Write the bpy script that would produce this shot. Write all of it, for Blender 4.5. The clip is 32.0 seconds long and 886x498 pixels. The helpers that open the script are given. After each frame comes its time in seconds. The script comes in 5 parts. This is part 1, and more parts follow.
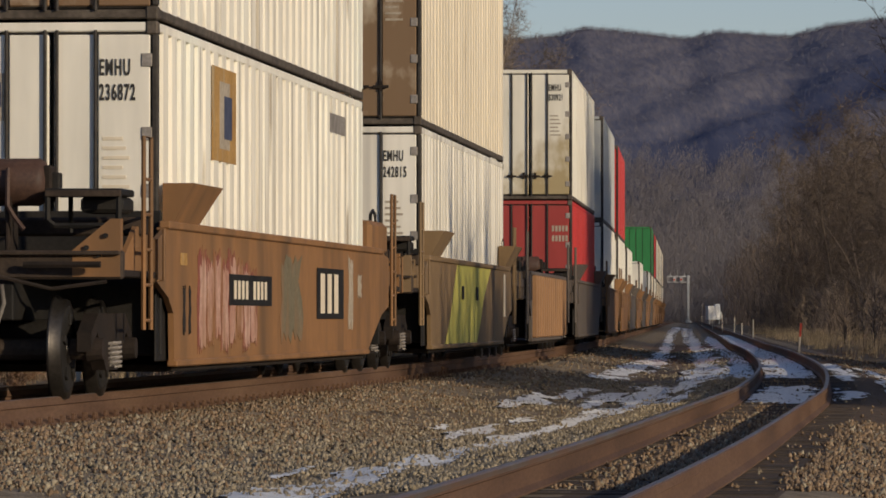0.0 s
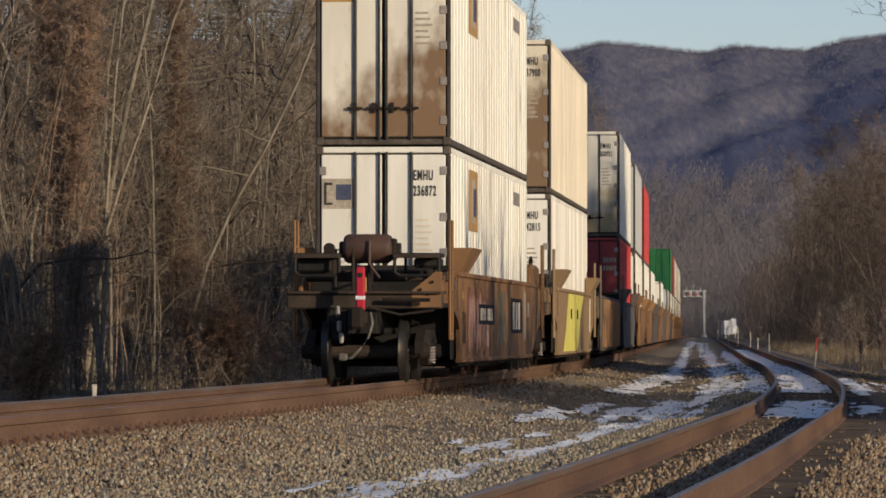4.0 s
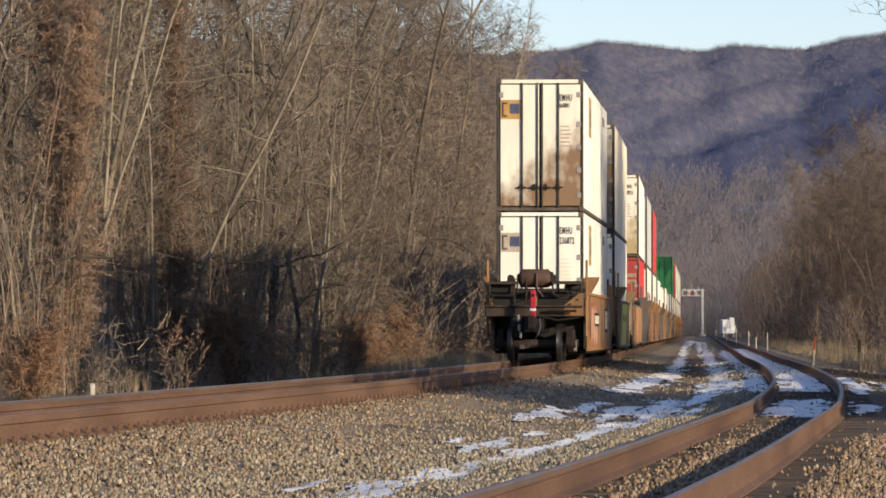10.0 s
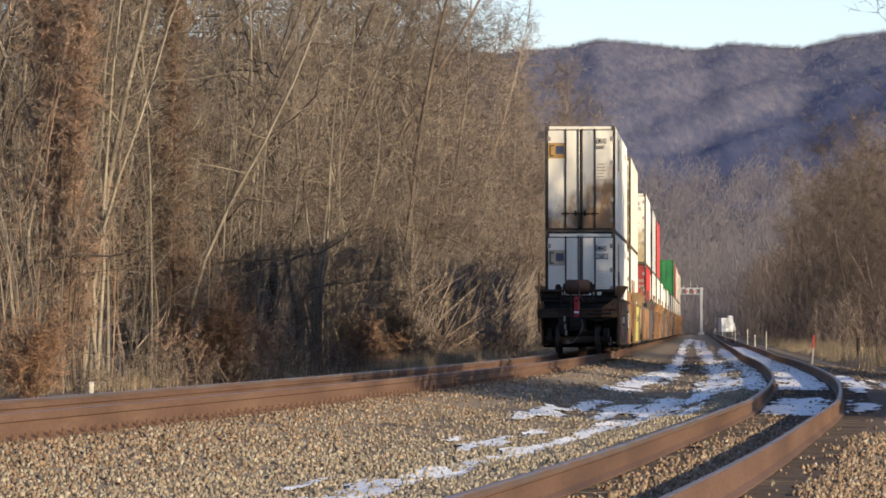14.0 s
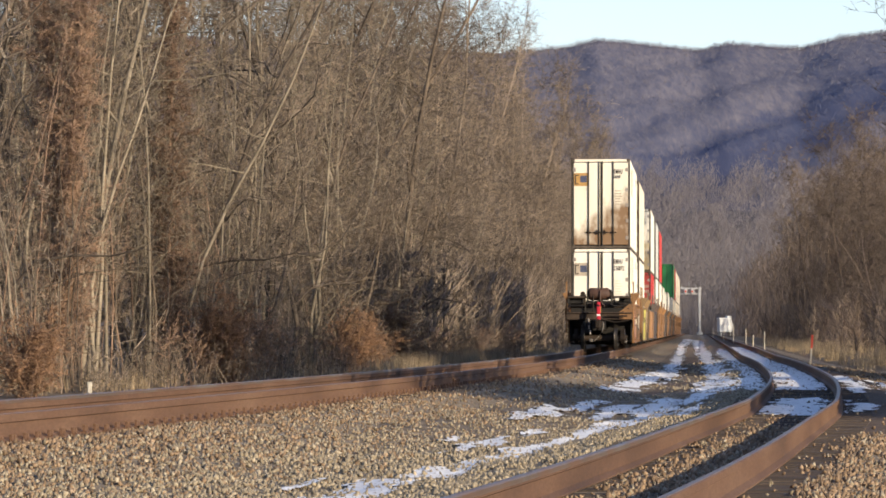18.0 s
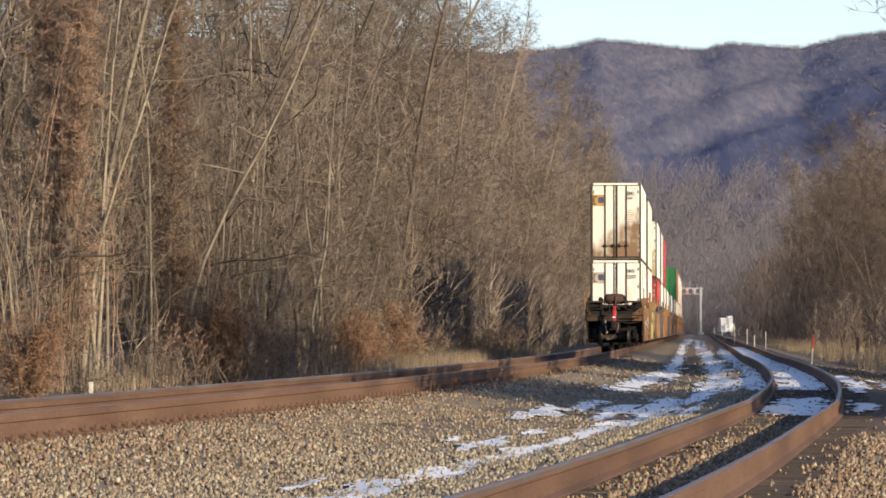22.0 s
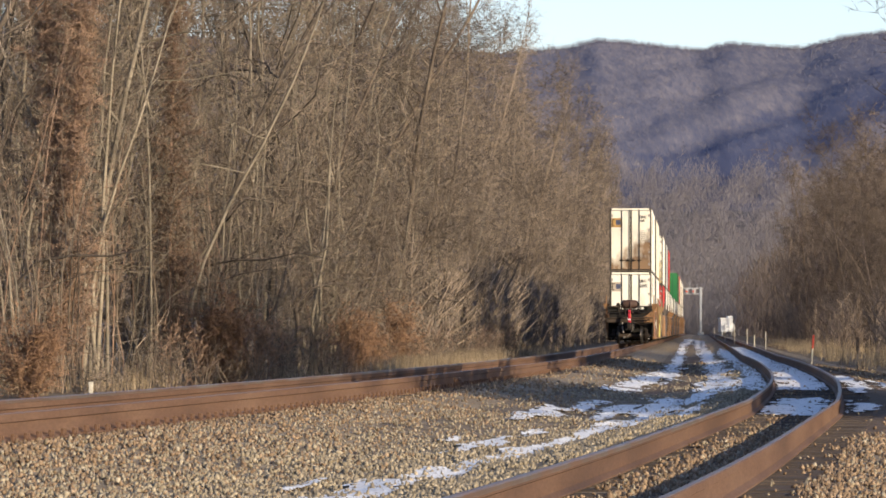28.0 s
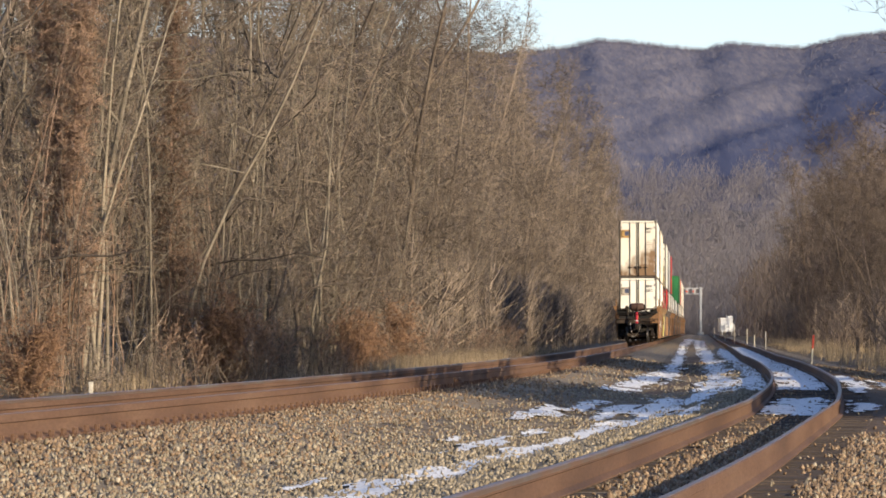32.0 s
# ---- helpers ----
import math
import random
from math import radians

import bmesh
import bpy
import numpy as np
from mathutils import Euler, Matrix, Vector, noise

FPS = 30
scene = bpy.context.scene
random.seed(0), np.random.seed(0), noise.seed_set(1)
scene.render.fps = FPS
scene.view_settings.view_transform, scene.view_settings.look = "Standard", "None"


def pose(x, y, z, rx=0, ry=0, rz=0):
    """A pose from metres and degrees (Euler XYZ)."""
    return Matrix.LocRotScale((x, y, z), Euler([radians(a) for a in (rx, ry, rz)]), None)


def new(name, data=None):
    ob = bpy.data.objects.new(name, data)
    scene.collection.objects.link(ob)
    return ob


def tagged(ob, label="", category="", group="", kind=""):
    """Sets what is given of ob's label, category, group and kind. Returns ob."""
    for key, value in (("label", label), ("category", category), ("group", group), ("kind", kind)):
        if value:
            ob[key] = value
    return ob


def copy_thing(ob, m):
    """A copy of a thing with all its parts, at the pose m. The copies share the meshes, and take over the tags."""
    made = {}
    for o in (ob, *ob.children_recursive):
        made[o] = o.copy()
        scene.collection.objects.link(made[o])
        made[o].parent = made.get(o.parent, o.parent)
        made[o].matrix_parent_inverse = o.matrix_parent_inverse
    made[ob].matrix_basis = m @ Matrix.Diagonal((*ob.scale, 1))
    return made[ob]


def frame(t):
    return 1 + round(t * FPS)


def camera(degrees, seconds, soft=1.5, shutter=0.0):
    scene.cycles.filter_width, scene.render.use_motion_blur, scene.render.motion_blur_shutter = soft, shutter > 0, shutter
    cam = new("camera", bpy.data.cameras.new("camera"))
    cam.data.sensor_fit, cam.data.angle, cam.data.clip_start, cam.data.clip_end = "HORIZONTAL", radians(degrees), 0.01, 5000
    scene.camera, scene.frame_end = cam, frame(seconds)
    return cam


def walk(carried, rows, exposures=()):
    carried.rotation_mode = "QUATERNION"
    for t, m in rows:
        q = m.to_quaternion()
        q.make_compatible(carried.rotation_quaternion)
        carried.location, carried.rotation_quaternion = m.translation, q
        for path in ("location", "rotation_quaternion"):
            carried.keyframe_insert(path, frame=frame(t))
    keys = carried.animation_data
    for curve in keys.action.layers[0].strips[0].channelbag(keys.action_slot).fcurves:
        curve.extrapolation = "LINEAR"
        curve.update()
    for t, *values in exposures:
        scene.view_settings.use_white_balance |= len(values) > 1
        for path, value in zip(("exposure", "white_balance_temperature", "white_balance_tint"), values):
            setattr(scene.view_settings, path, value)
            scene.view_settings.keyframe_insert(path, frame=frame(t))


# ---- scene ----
SECONDS = 32.0
FOV = 10.30
FOCAL = 784 / math.tan(radians(FOV / 2))
EYE = Vector((0.0, 0.0, 1.10))
PITCH = math.degrees(math.atan((584 - 441) / FOCAL))
PXDEG = math.degrees(1 / FOCAL)

cam = camera(FOV, SECONDS, soft=1.7)
# The tripod head settles: small turns right/left and up/down, in units of PXDEG.
NUDGE = [(0, -22, -21), (0.5, -22, -18.5), (1, -20, -18.5), (1.5, -19, -12), (2, -12, 1), (2.5, -5, 8), (3, 0, 9),
         (3.5, 4, 3.5), (4.5, 7, 7), (5.5, 8, 9.5), (6, 8, 9), (7, 7, 8), (8, 5, 6.5), (9, 3, 5), (9.5, 1.5, 4), (10, 3, 3),
         (10.5, 5, 2), (11, 7, 1), (11.5, 9, 0), (12, 10, 0), (12.5, 6.5, 0), (13, 8, 0), (13.5, 4.5, 0),
         (14, 1, 0), (14.5, -4, 0), (16.5, -3, 0), (18, -2, 0), (20, -1, 0), (21, 0, 0), (32, 0, 0)]
walk(cam, [(t, pose(*EYE, 90 + PITCH + v * PXDEG, 0, h * PXDEG)) for t, h, v in NUDGE],
     exposures=[(0, -0.7), (1, -0.65), (3, -0.5), (5.5, -0.05), (9, 0.23), (13, 0.5), (32, 0.55)])

# ---- light ----
SUN_SIDE, SUN_UP = 46.0, 14.5      # degrees from straight behind the camera towards the right; height
world = bpy.data.worlds.new("sky")
scene.world = world
world.use_nodes = True
wn = world.node_tree.nodes
sky = wn.new("ShaderNodeTexSky")
sky.sky_type = "NISHITA"
sky.sun_disc = False
sky.sun_elevation = radians(SUN_UP)
sky.sun_rotation = radians(180 - SUN_SIDE)
sky.air_density, sky.dust_density, sky.ozone_density = 1.0, 0.2, 2.6
thin_cloud = wn.new("ShaderNodeHueSaturation")      # a thin milky veil over the blue
thin_cloud.inputs["Saturation"].default_value, thin_cloud.inputs["Value"].default_value = 0.92, 1.12
world.node_tree.links.new(sky.outputs[0], thin_cloud.inputs["Color"])
cool = wn.new("ShaderNodeMix")
cool.data_type, cool.blend_type = "RGBA", "MULTIPLY"
cool.inputs[0].default_value, cool.inputs[7].default_value = 1.0, (0.975, 0.94, 1.11, 1)
world.node_tree.links.new(thin_cloud.outputs[0], cool.inputs[6])
world.node_tree.links.new(cool.outputs[2], wn["Background"].inputs[0])
wn["Background"].inputs[1].default_value = 0.118
sun_data = bpy.data.lights.new("sun", "SUN")
sun_data.energy, sun_data.angle, sun_data.color = 5.0, radians(0.8), (1.0, 0.835, 0.61)
sun = new("sun", sun_data)
to_sun = Vector((math.sin(radians(SUN_SIDE)) * math.cos(radians(SUN_UP)),
                 -math.cos(radians(SUN_SIDE)) * math.cos(radians(SUN_UP)), math.sin(radians(SUN_UP))))
sun.matrix_basis = Matrix.Translation((40, -40, 60)) @ to_sun.to_track_quat("Z", "Y").to_matrix().to_4x4()


# ---- plan of the two tracks ----
def left_x(d):
    """Middle of the track that carries the train, d metres ahead of the camera."""
    return 0.0525 * d - 3.2 - 5.08e-6 * max(0.0, 170.0 - d) ** 2.7


def right_x(d):
    bend = 0.06 * math.exp(-((d - 82) / 17) ** 2) - 0.04 * math.exp(-((d - 45) / 10) ** 2)
    return left_x(d) + 5.0 + min(1.03, max(0.0, (150.0 - d) / 90.0)) + bend


def left_z(d):
    """Height of the rail heads."""
    return EYE.z - 0.68


def right_z(d):
    return EYE.z - 0.82 + min(0.08, max(0.0, (d - 60) * 0.0006))


def heading(f, d):
    return math.atan(f(d + 0.5) - f(d - 0.5))


GAUGE = 1.05


# ---- materials ----
def material(name, colours, scale=3.0, rough=0.8, metal=0.0, bump=0.3, fine=40.0, stretch=(1, 1, 1), coords="Object",
             random_tint=0.0, dirt=None, dirt_at=0.55, dirt_scale=1.2, detail=6.0, spec=0.3, island=0.0, grit=0.6):
    """Paint, stone, bark...: two or three colours mixed by coarse and fine noise, with relief, and dirt in blotches."""
    m = bpy.data.materials.new(name)
    m.use_nodes = True
    n, l = m.node_tree.nodes, m.node_tree.links
    bsdf = n["Principled BSDF"]
    tc = n.new("ShaderNodeTexCoord")
    mp = n.new("ShaderNodeMapping")
    mp.inputs["Scale"].default_value = stretch
    l.new(tc.outputs[coords], mp.inputs[0])
    big = n.new("ShaderNodeTexNoise")
    big.inputs["Scale"].default_value, big.inputs["Detail"].default_value = scale, detail
    l.new(mp.outputs[0], big.inputs["Vector"])
    ramp = n.new("ShaderNodeValToRGB")
    while len(ramp.color_ramp.elements) < len(colours):
        ramp.color_ramp.elements.new(0.5)
    for i, c in enumerate(colours):
        e = ramp.color_ramp.elements[i]
        e.position, e.color = 0.3 + 0.4 * i / max(1, len(colours) - 1), (*c, 1)
    l.new(big.outputs[0], ramp.inputs[0])
    col = ramp.outputs[0]
    small = n.new("ShaderNodeTexNoise")
    small.inputs["Scale"].default_value, small.inputs["Detail"].default_value = fine, 3.0
    l.new(mp.outputs[0], small.inputs["Vector"])
    grain = n.new("ShaderNodeMix")
    grain.data_type, grain.blend_type = "RGBA", "MULTIPLY"
    grain.inputs[0].default_value = grit
    shade = n.new("ShaderNodeMapRange")
    shade.inputs[1].default_value, shade.inputs[2].default_value = 0.3, 0.7
    shade.inputs[3].default_value, shade.inputs[4].default_value = 0.55, 1.15
    l.new(small.outputs[0], shade.inputs[0])
    l.new(col, grain.inputs[6])
    l.new(shade.outputs[0], grain.inputs[7])
    col = grain.outputs[2]
    if random_tint:
        info = n.new("ShaderNodeObjectInfo")
        vary = n.new("ShaderNodeHueSaturation")
        rng = n.new("ShaderNodeMapRange")
        rng.inputs[3].default_value, rng.inputs[4].default_value = 1 - random_tint, 1 + random_tint
        l.new(info.outputs["Random"], rng.inputs[0])
        l.new(rng.outputs[0], vary.inputs["Value"])
        l.new(col, vary.inputs["Color"])
        col = vary.outputs[0]
    if island:
        geo = n.new("ShaderNodeNewGeometry")
        each = n.new("ShaderNodeHueSaturation")
        span = n.new("ShaderNodeMapRange")
        span.inputs[3].default_value, span.inputs[4].default_value = 1 - island, 1 + island
        l.new(geo.outputs["Random Per Island"], span.inputs[0])
        l.new(span.outputs[0], each.inputs["Value"])
        l.new(col, each.inputs["Color"])
        col = each.outputs[0]
    if dirt:
        dn = n.new("ShaderNodeTexNoise")
        dn.inputs["Scale"].default_value, dn.inputs["Detail"].default_value = dirt_scale, 8.0
        dmp = n.new("ShaderNodeMapping")
        dmp.inputs["Scale"].default_value = (1.0, 1.0, 0.25)
        l.new(tc.outputs[coords], dmp.inputs[0])
        l.new(dmp.outputs[0], dn.inputs["Vector"])
        dr = n.new("ShaderNodeMapRange")
        dr.inputs[1].default_value, dr.inputs[2].default_value = dirt_at, dirt_at + 0.2
        l.new(dn.outputs[0], dr.inputs[0])
        dm = n.new("ShaderNodeMix")
        dm.data_type = "RGBA"
        l.new(dr.outputs[0], dm.inputs[0])
        l.new(col, dm.inputs[6])
        dm.inputs[7].default_value = (*dirt, 1)
        col = dm.outputs[2]
    l.new(col, bsdf.inputs["Base Color"])
    bsdf.inputs["Roughness"].default_value = rough
    bsdf.inputs["Metallic"].default_value = metal
    bsdf.inputs["Specular IOR Level"].default_value = spec
    if bump:
        b = n.new("ShaderNodeBump")
        b.inputs["Strength"].default_value, b.inputs["Distance"].default_value = bump, 0.01
        l.new(small.outputs[0], b.inputs["Height"])
        l.new(b.outputs[0], bsdf.inputs["Normal"])
    return m


M_BALLAST = material("ballast", [(0.17, 0.128, 0.082), (0.265, 0.205, 0.132), (0.35, 0.275, 0.19)], 6, 0.95, bump=0.8, fine=60)
M_STONE = material("ballast_stone", [(0.19, 0.155, 0.105), (0.31, 0.257, 0.176), (0.42, 0.355, 0.258)], 9, 0.9, bump=0.4, fine=90, island=0.24)
M_RUSTSTONE = material("rust_stained_stone", [(0.15, 0.098, 0.058), (0.25, 0.172, 0.105), (0.36, 0.262, 0.172)], 9, 0.9, bump=0.4, fine=90, island=0.26)
M_DIRT = material("brown_oily_dirt", [(0.07, 0.046, 0.03), (0.115, 0.077, 0.05), (0.16, 0.11, 0.075)], 5, 0.95, bump=0.8, fine=40)
M_ROAD = material("cinder_road", [(0.09, 0.067, 0.045), (0.18, 0.135, 0.088), (0.27, 0.21, 0.14)], 1.6, 0.95, bump=1.0, fine=9)
M_GROUND = material("winter_ground", [(0.07, 0.05, 0.03), (0.14, 0.10, 0.06), (0.2, 0.15, 0.09)], 0.4, 0.95, bump=0.6, fine=20)
M_SNOW = material("old_snow", [(0.84, 0.82, 0.78), (0.90, 0.88, 0.84), (0.92, 0.90, 0.86)], 2.0, 0.7, bump=0.6, fine=18, dirt=(0.3, 0.27, 0.24), dirt_at=0.6, dirt_scale=5)
M_RUST = material("rusty_rail", [(0.084, 0.047, 0.03), (0.13, 0.071, 0.043), (0.165, 0.096, 0.059)], 2, 0.8, 0.0, 0.2, 50, stretch=(1, 0.12, 1))
M_HEAD = material("worn_rail_head", [(0.15, 0.112, 0.09), (0.24, 0.2, 0.17)], 1, 0.5, 0.5, 0.05, 30, dirt=(0.2, 0.12, 0.08), dirt_at=0.42, dirt_scale=0.7)
M_TIE = material("creosoted_tie", [(0.05, 0.038, 0.03), (0.10, 0.075, 0.055)], 4, 0.9, bump=0.6, fine=30, stretch=(1, 6, 6), random_tint=0.3)
M_BARK = material("bark", [(0.10, 0.075, 0.055), (0.17, 0.13, 0.095), (0.24, 0.185, 0.13)], 1.2, 0.9, bump=0.5, fine=25, random_tint=0.4)
M_PALE = material("pale_bark", [(0.165, 0.138, 0.10), (0.315, 0.265, 0.195)], 1.5, 0.9, bump=0.5, fine=25, random_tint=0.3)
M_DARKBARK = material("dark_bark", [(0.045, 0.036, 0.028), (0.085, 0.066, 0.05), (0.12, 0.095, 0.07)], 1.2, 0.9, bump=0.5, fine=25, random_tint=0.3)
M_TWIG = material("twigs", [(0.115, 0.087, 0.063), (0.184, 0.143, 0.106), (0.27, 0.213, 0.16)], 0.25, 0.95, bump=0.0, fine=12, random_tint=0.4, island=0.75)
M_PALETWIG = material("pale_twigs", [(0.14, 0.112, 0.08), (0.21, 0.168, 0.122), (0.30, 0.245, 0.18)], 0.5, 0.95, bump=0.0, fine=12, random_tint=0.3, island=0.5)
M_DARKTWIG = material("dark_twigs", [(0.10, 0.075, 0.058), (0.152, 0.115, 0.088), (0.20, 0.155, 0.117)], 0.3, 0.95, bump=0.0, fine=12, random_tint=0.35, island=0.5)
M_REDTWIG = material("red_brush", [(0.19, 0.122, 0.083), (0.285, 0.19, 0.13)], 1.0, 0.95, bump=0.0, fine=12, random_tint=0.25, island=0.5)
M_REDBUSH = material("rust_red_twigs", [(0.22, 0.13, 0.076), (0.34, 0.2, 0.12)], 1.0, 0.95, bump=0.0, fine=12, random_tint=0.15, island=0.4)
M_STRAW = material("dry_grass", [(0.24, 0.175, 0.10), (0.44, 0.335, 0.205)], 1.5, 0.95, bump=0.0, fine=12, island=0.5)


def hill_material():
    """Bare woods on a far slope, distance haze put into the colour: slanting darker bands, mottled crown by crown."""
    m = bpy.data.materials.new("hazed_hill_woods")
    m.use_nodes = True
    n, l = m.node_tree.nodes, m.node_tree.links
    tc = n.new("ShaderNodeTexCoord")
    turn = n.new("ShaderNodeMapping")
    turn.inputs["Rotation"].default_value = (0, radians(24.6), 0)
    l.new(tc.outputs["Object"], turn.inputs[0])
    total = None
    for source, scale, detail, weight in ((turn.outputs[0], (0.012, 0.001, 0.04), 3, 0.32), (tc.outputs["Object"], (0.3, 0.02, 0.17), 2, 0.5), (tc.outputs["Object"], (0.9, 0.06, 0.3), 2, 0.35)):
        mp = n.new("ShaderNodeMapping")
        mp.inputs["Scale"].default_value, mp.inputs["Location"].default_value = scale, (0.3, 0, 0.5)
        l.new(source, mp.inputs[0])
        tex = n.new("ShaderNodeTexNoise")
        tex.inputs["Scale"].default_value, tex.inputs["Detail"].default_value = 1.0, detail
        l.new(mp.outputs[0], tex.inputs["Vector"])
        add = n.new("ShaderNodeMath")
        add.operation = "MULTIPLY_ADD"
        l.new(tex.outputs[0], add.inputs[0])
        add.inputs[1].default_value = weight
        if total:
            l.new(total, add.inputs[2])
        else:
            add.inputs[2].default_value = -0.09
        total = add.outputs[0]
    # the darker band that climbs the slope from left to right
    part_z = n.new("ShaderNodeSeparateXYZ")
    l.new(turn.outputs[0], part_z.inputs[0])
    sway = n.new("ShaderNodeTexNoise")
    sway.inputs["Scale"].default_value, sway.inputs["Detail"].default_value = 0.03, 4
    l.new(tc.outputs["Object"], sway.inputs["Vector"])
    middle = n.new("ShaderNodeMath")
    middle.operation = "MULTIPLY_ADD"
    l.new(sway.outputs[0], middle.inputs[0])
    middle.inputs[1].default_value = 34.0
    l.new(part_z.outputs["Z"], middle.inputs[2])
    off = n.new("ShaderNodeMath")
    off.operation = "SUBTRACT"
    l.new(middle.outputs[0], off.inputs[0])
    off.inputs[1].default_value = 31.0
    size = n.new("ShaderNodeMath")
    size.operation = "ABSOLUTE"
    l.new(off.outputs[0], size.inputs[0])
    dark_band = n.new("ShaderNodeMapRange")
    dark_band.inputs[1].default_value, dark_band.inputs[2].default_value = 4.0, 15.0
    dark_band.inputs[3].default_value, dark_band.inputs[4].default_value = -0.27, 0.0
    l.new(size.outputs[0], dark_band.inputs[0])
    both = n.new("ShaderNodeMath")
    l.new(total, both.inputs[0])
    l.new(dark_band.outputs[0], both.inputs[1])
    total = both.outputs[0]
    # blue-purple haze of the distance is mixed into these three colours
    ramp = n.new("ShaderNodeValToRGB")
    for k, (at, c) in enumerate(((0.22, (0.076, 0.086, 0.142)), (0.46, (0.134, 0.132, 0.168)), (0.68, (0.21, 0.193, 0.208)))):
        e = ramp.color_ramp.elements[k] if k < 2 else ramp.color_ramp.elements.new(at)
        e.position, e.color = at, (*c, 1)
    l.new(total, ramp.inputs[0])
    bsdf = n["Principled BSDF"]
    l.new(ramp.outputs[0], bsdf.inputs["Base Color"])
    bsdf.inputs["Roughness"].default_value, bsdf.inputs["Specular IOR Level"].default_value = 0.98, 0.1
    return m


M_HILL = hill_material()
# twigs paled towards grey: the haze of distance is put into the colour
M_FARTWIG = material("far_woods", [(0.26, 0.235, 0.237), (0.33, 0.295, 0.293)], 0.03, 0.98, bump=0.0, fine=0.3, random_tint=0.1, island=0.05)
# mean far twig colour, darkened by the shade among the twigs
M_FOOT = material("shaded_foothill_woods", [(0.10, 0.09, 0.094), (0.14, 0.124, 0.126)], 0.05, 0.98, bump=0.0, fine=0.3)
# brown twigs lightened in the same way, a thinner haze in the colour
M_MIDTWIG = material("brown_hazed_woods", [(0.20, 0.158, 0.135), (0.27, 0.216, 0.184)], 0.05, 0.98, bump=0.0, fine=0.3, island=0.2)


def airy(m, share=0.5):
    """Fine far twigs let half of the light pass on through them."""
    n, l = m.node_tree.nodes, m.node_tree.links
    bsdf, out = n["Principled BSDF"], n["Material Output"]
    thin = n.new("ShaderNodeBsdfTranslucent")
    l.new(bsdf.inputs["Base Color"].links[0].from_socket, thin.inputs["Color"])
    mix = n.new("ShaderNodeMixShader")
    mix.inputs[0].default_value = share
    l.new(bsdf.outputs[0], mix.inputs[1])
    l.new(thin.outputs[0], mix.inputs[2])
    l.new(mix.outputs[0], out.inputs["Surface"])


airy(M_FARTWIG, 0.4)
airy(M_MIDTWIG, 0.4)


# ---- mesh helpers ----
class Shape:
    """Collects vertices and faces; chamfered boxes, tubes and sweeps."""

    def __init__(self):
        self.v, self.f = [], []

    def add(self, v, f):
        k = len(self.v)
        self.v += [tuple(p) for p in v]
        self.f += [tuple(k + i for i in q) for q in f]
        return self

    def box(self, x0, x1, y0, y1, z0, z1, b=0.012, m=None):
        b = min(b, abs(x1 - x0) * 0.4, abs(y1 - y0) * 0.4, abs(z1 - z0) * 0.4)
        vs, idx = [], {}
        for sx in (0, 1):
            for sy in (0, 1):
                for sz in (0, 1):
                    for k in range(3):
                        p = [(x0, x1)[sx], (y0, y1)[sy], (z0, z1)[sz]]
                        for j, s in enumerate((sx, sy, sz)):
                            if j != k:
                                p[j] += b if s == 0 else -b
                        idx[sx, sy, sz, k] = len(vs)
                        vs.append(Vector(p))
        fs = []
        for k in range(3):
            a, c = (k + 1) % 3, (k + 2) % 3

            def key(s, u, w, kk):
                q = [0, 0, 0]
                q[k], q[a], q[c] = s, u, w
                return idx[q[0], q[1], q[2], kk]
            for s in (0, 1):
                q = [key(s, 0, 0, k), key(s, 1, 0, k), key(s, 1, 1, k), key(s, 0, 1, k)]
                fs.append(q if s else q[::-1])
                for u in (0, 1):
                    q = [key(s, u, 0, k), key(s, u, 1, k), key(s, u, 1, a), key(s, u, 0, a)]
                    fs.append(q if s ^ u == 0 else q[::-1])
        for sx in (0, 1):
            for sy in (0, 1):
                for sz in (0, 1):
                    t = [idx[sx, sy, sz, k] for k in range(3)]
                    fs.append(t if (sx + sy + sz) % 2 else t[::-1])
        if m:
            vs = [m @ p for p in vs]
        return self.add(vs, fs)

    def tube(self, pts, r, n=8, caps=True):
        """A tube along points; r one radius or one for each point."""
        pts = [Vector(p) for p in pts]
        rs = r if isinstance(r, (list, tuple)) else [r] * len(pts)
        vs, fs = [], []
        for i, p in enumerate(pts):
            way = (pts[min(i + 1, len(pts) - 1)] - pts[max(i - 1, 0)]).normalized()
            side = way.cross(Vector((0, 0, 1)) if abs(way.z) < 0.9 else Vector((1, 0, 0))).normalized()
            up = side.cross(way)
            for j in range(n):
                a = 2 * math.pi * j / n
                vs.append(p + rs[i] * (math.cos(a) * side + math.sin(a) * up))
        for i in range(len(pts) - 1):
            for j in range(n):
                k = (j + 1) % n
                fs.append((i * n + j, i * n + k, (i + 1) * n + k, (i + 1) * n + j))
        if caps:
            fs.append(tuple(range(n))[::-1])
            fs.append(tuple((len(pts) - 1) * n + j for j in range(n)))
        return self.add(vs, fs)

    def sweep(self, profile, stations, closed=True):
        """profile: (x, z) points; stations: matrices that carry it."""
        n = len(profile)
        vs, fs = [], []
        for m in stations:
            vs += [m @ Vector((x, 0, z)) for x, z in profile]
        last = n if closed else n - 1
        for i in range(len(stations) - 1):
            for j in range(last):
                k = (j + 1) % n
                fs.append((i * n + j, i * n + k, (i + 1) * n + k, (i + 1) * n + j))
        if closed:
            fs.append(tuple(range(n))[::-1])
            fs.append(tuple((len(stations) - 1) * n + j for j in range(n)))
        return self.add(vs, fs)

    def plate(self, outline, x0, x1):
        """A flat plate of (y, z) outline between x0 and x1."""
        n = len(outline)
        vs = [(x0, y, z) for y, z in outline] + [(x1, y, z) for y, z in outline]
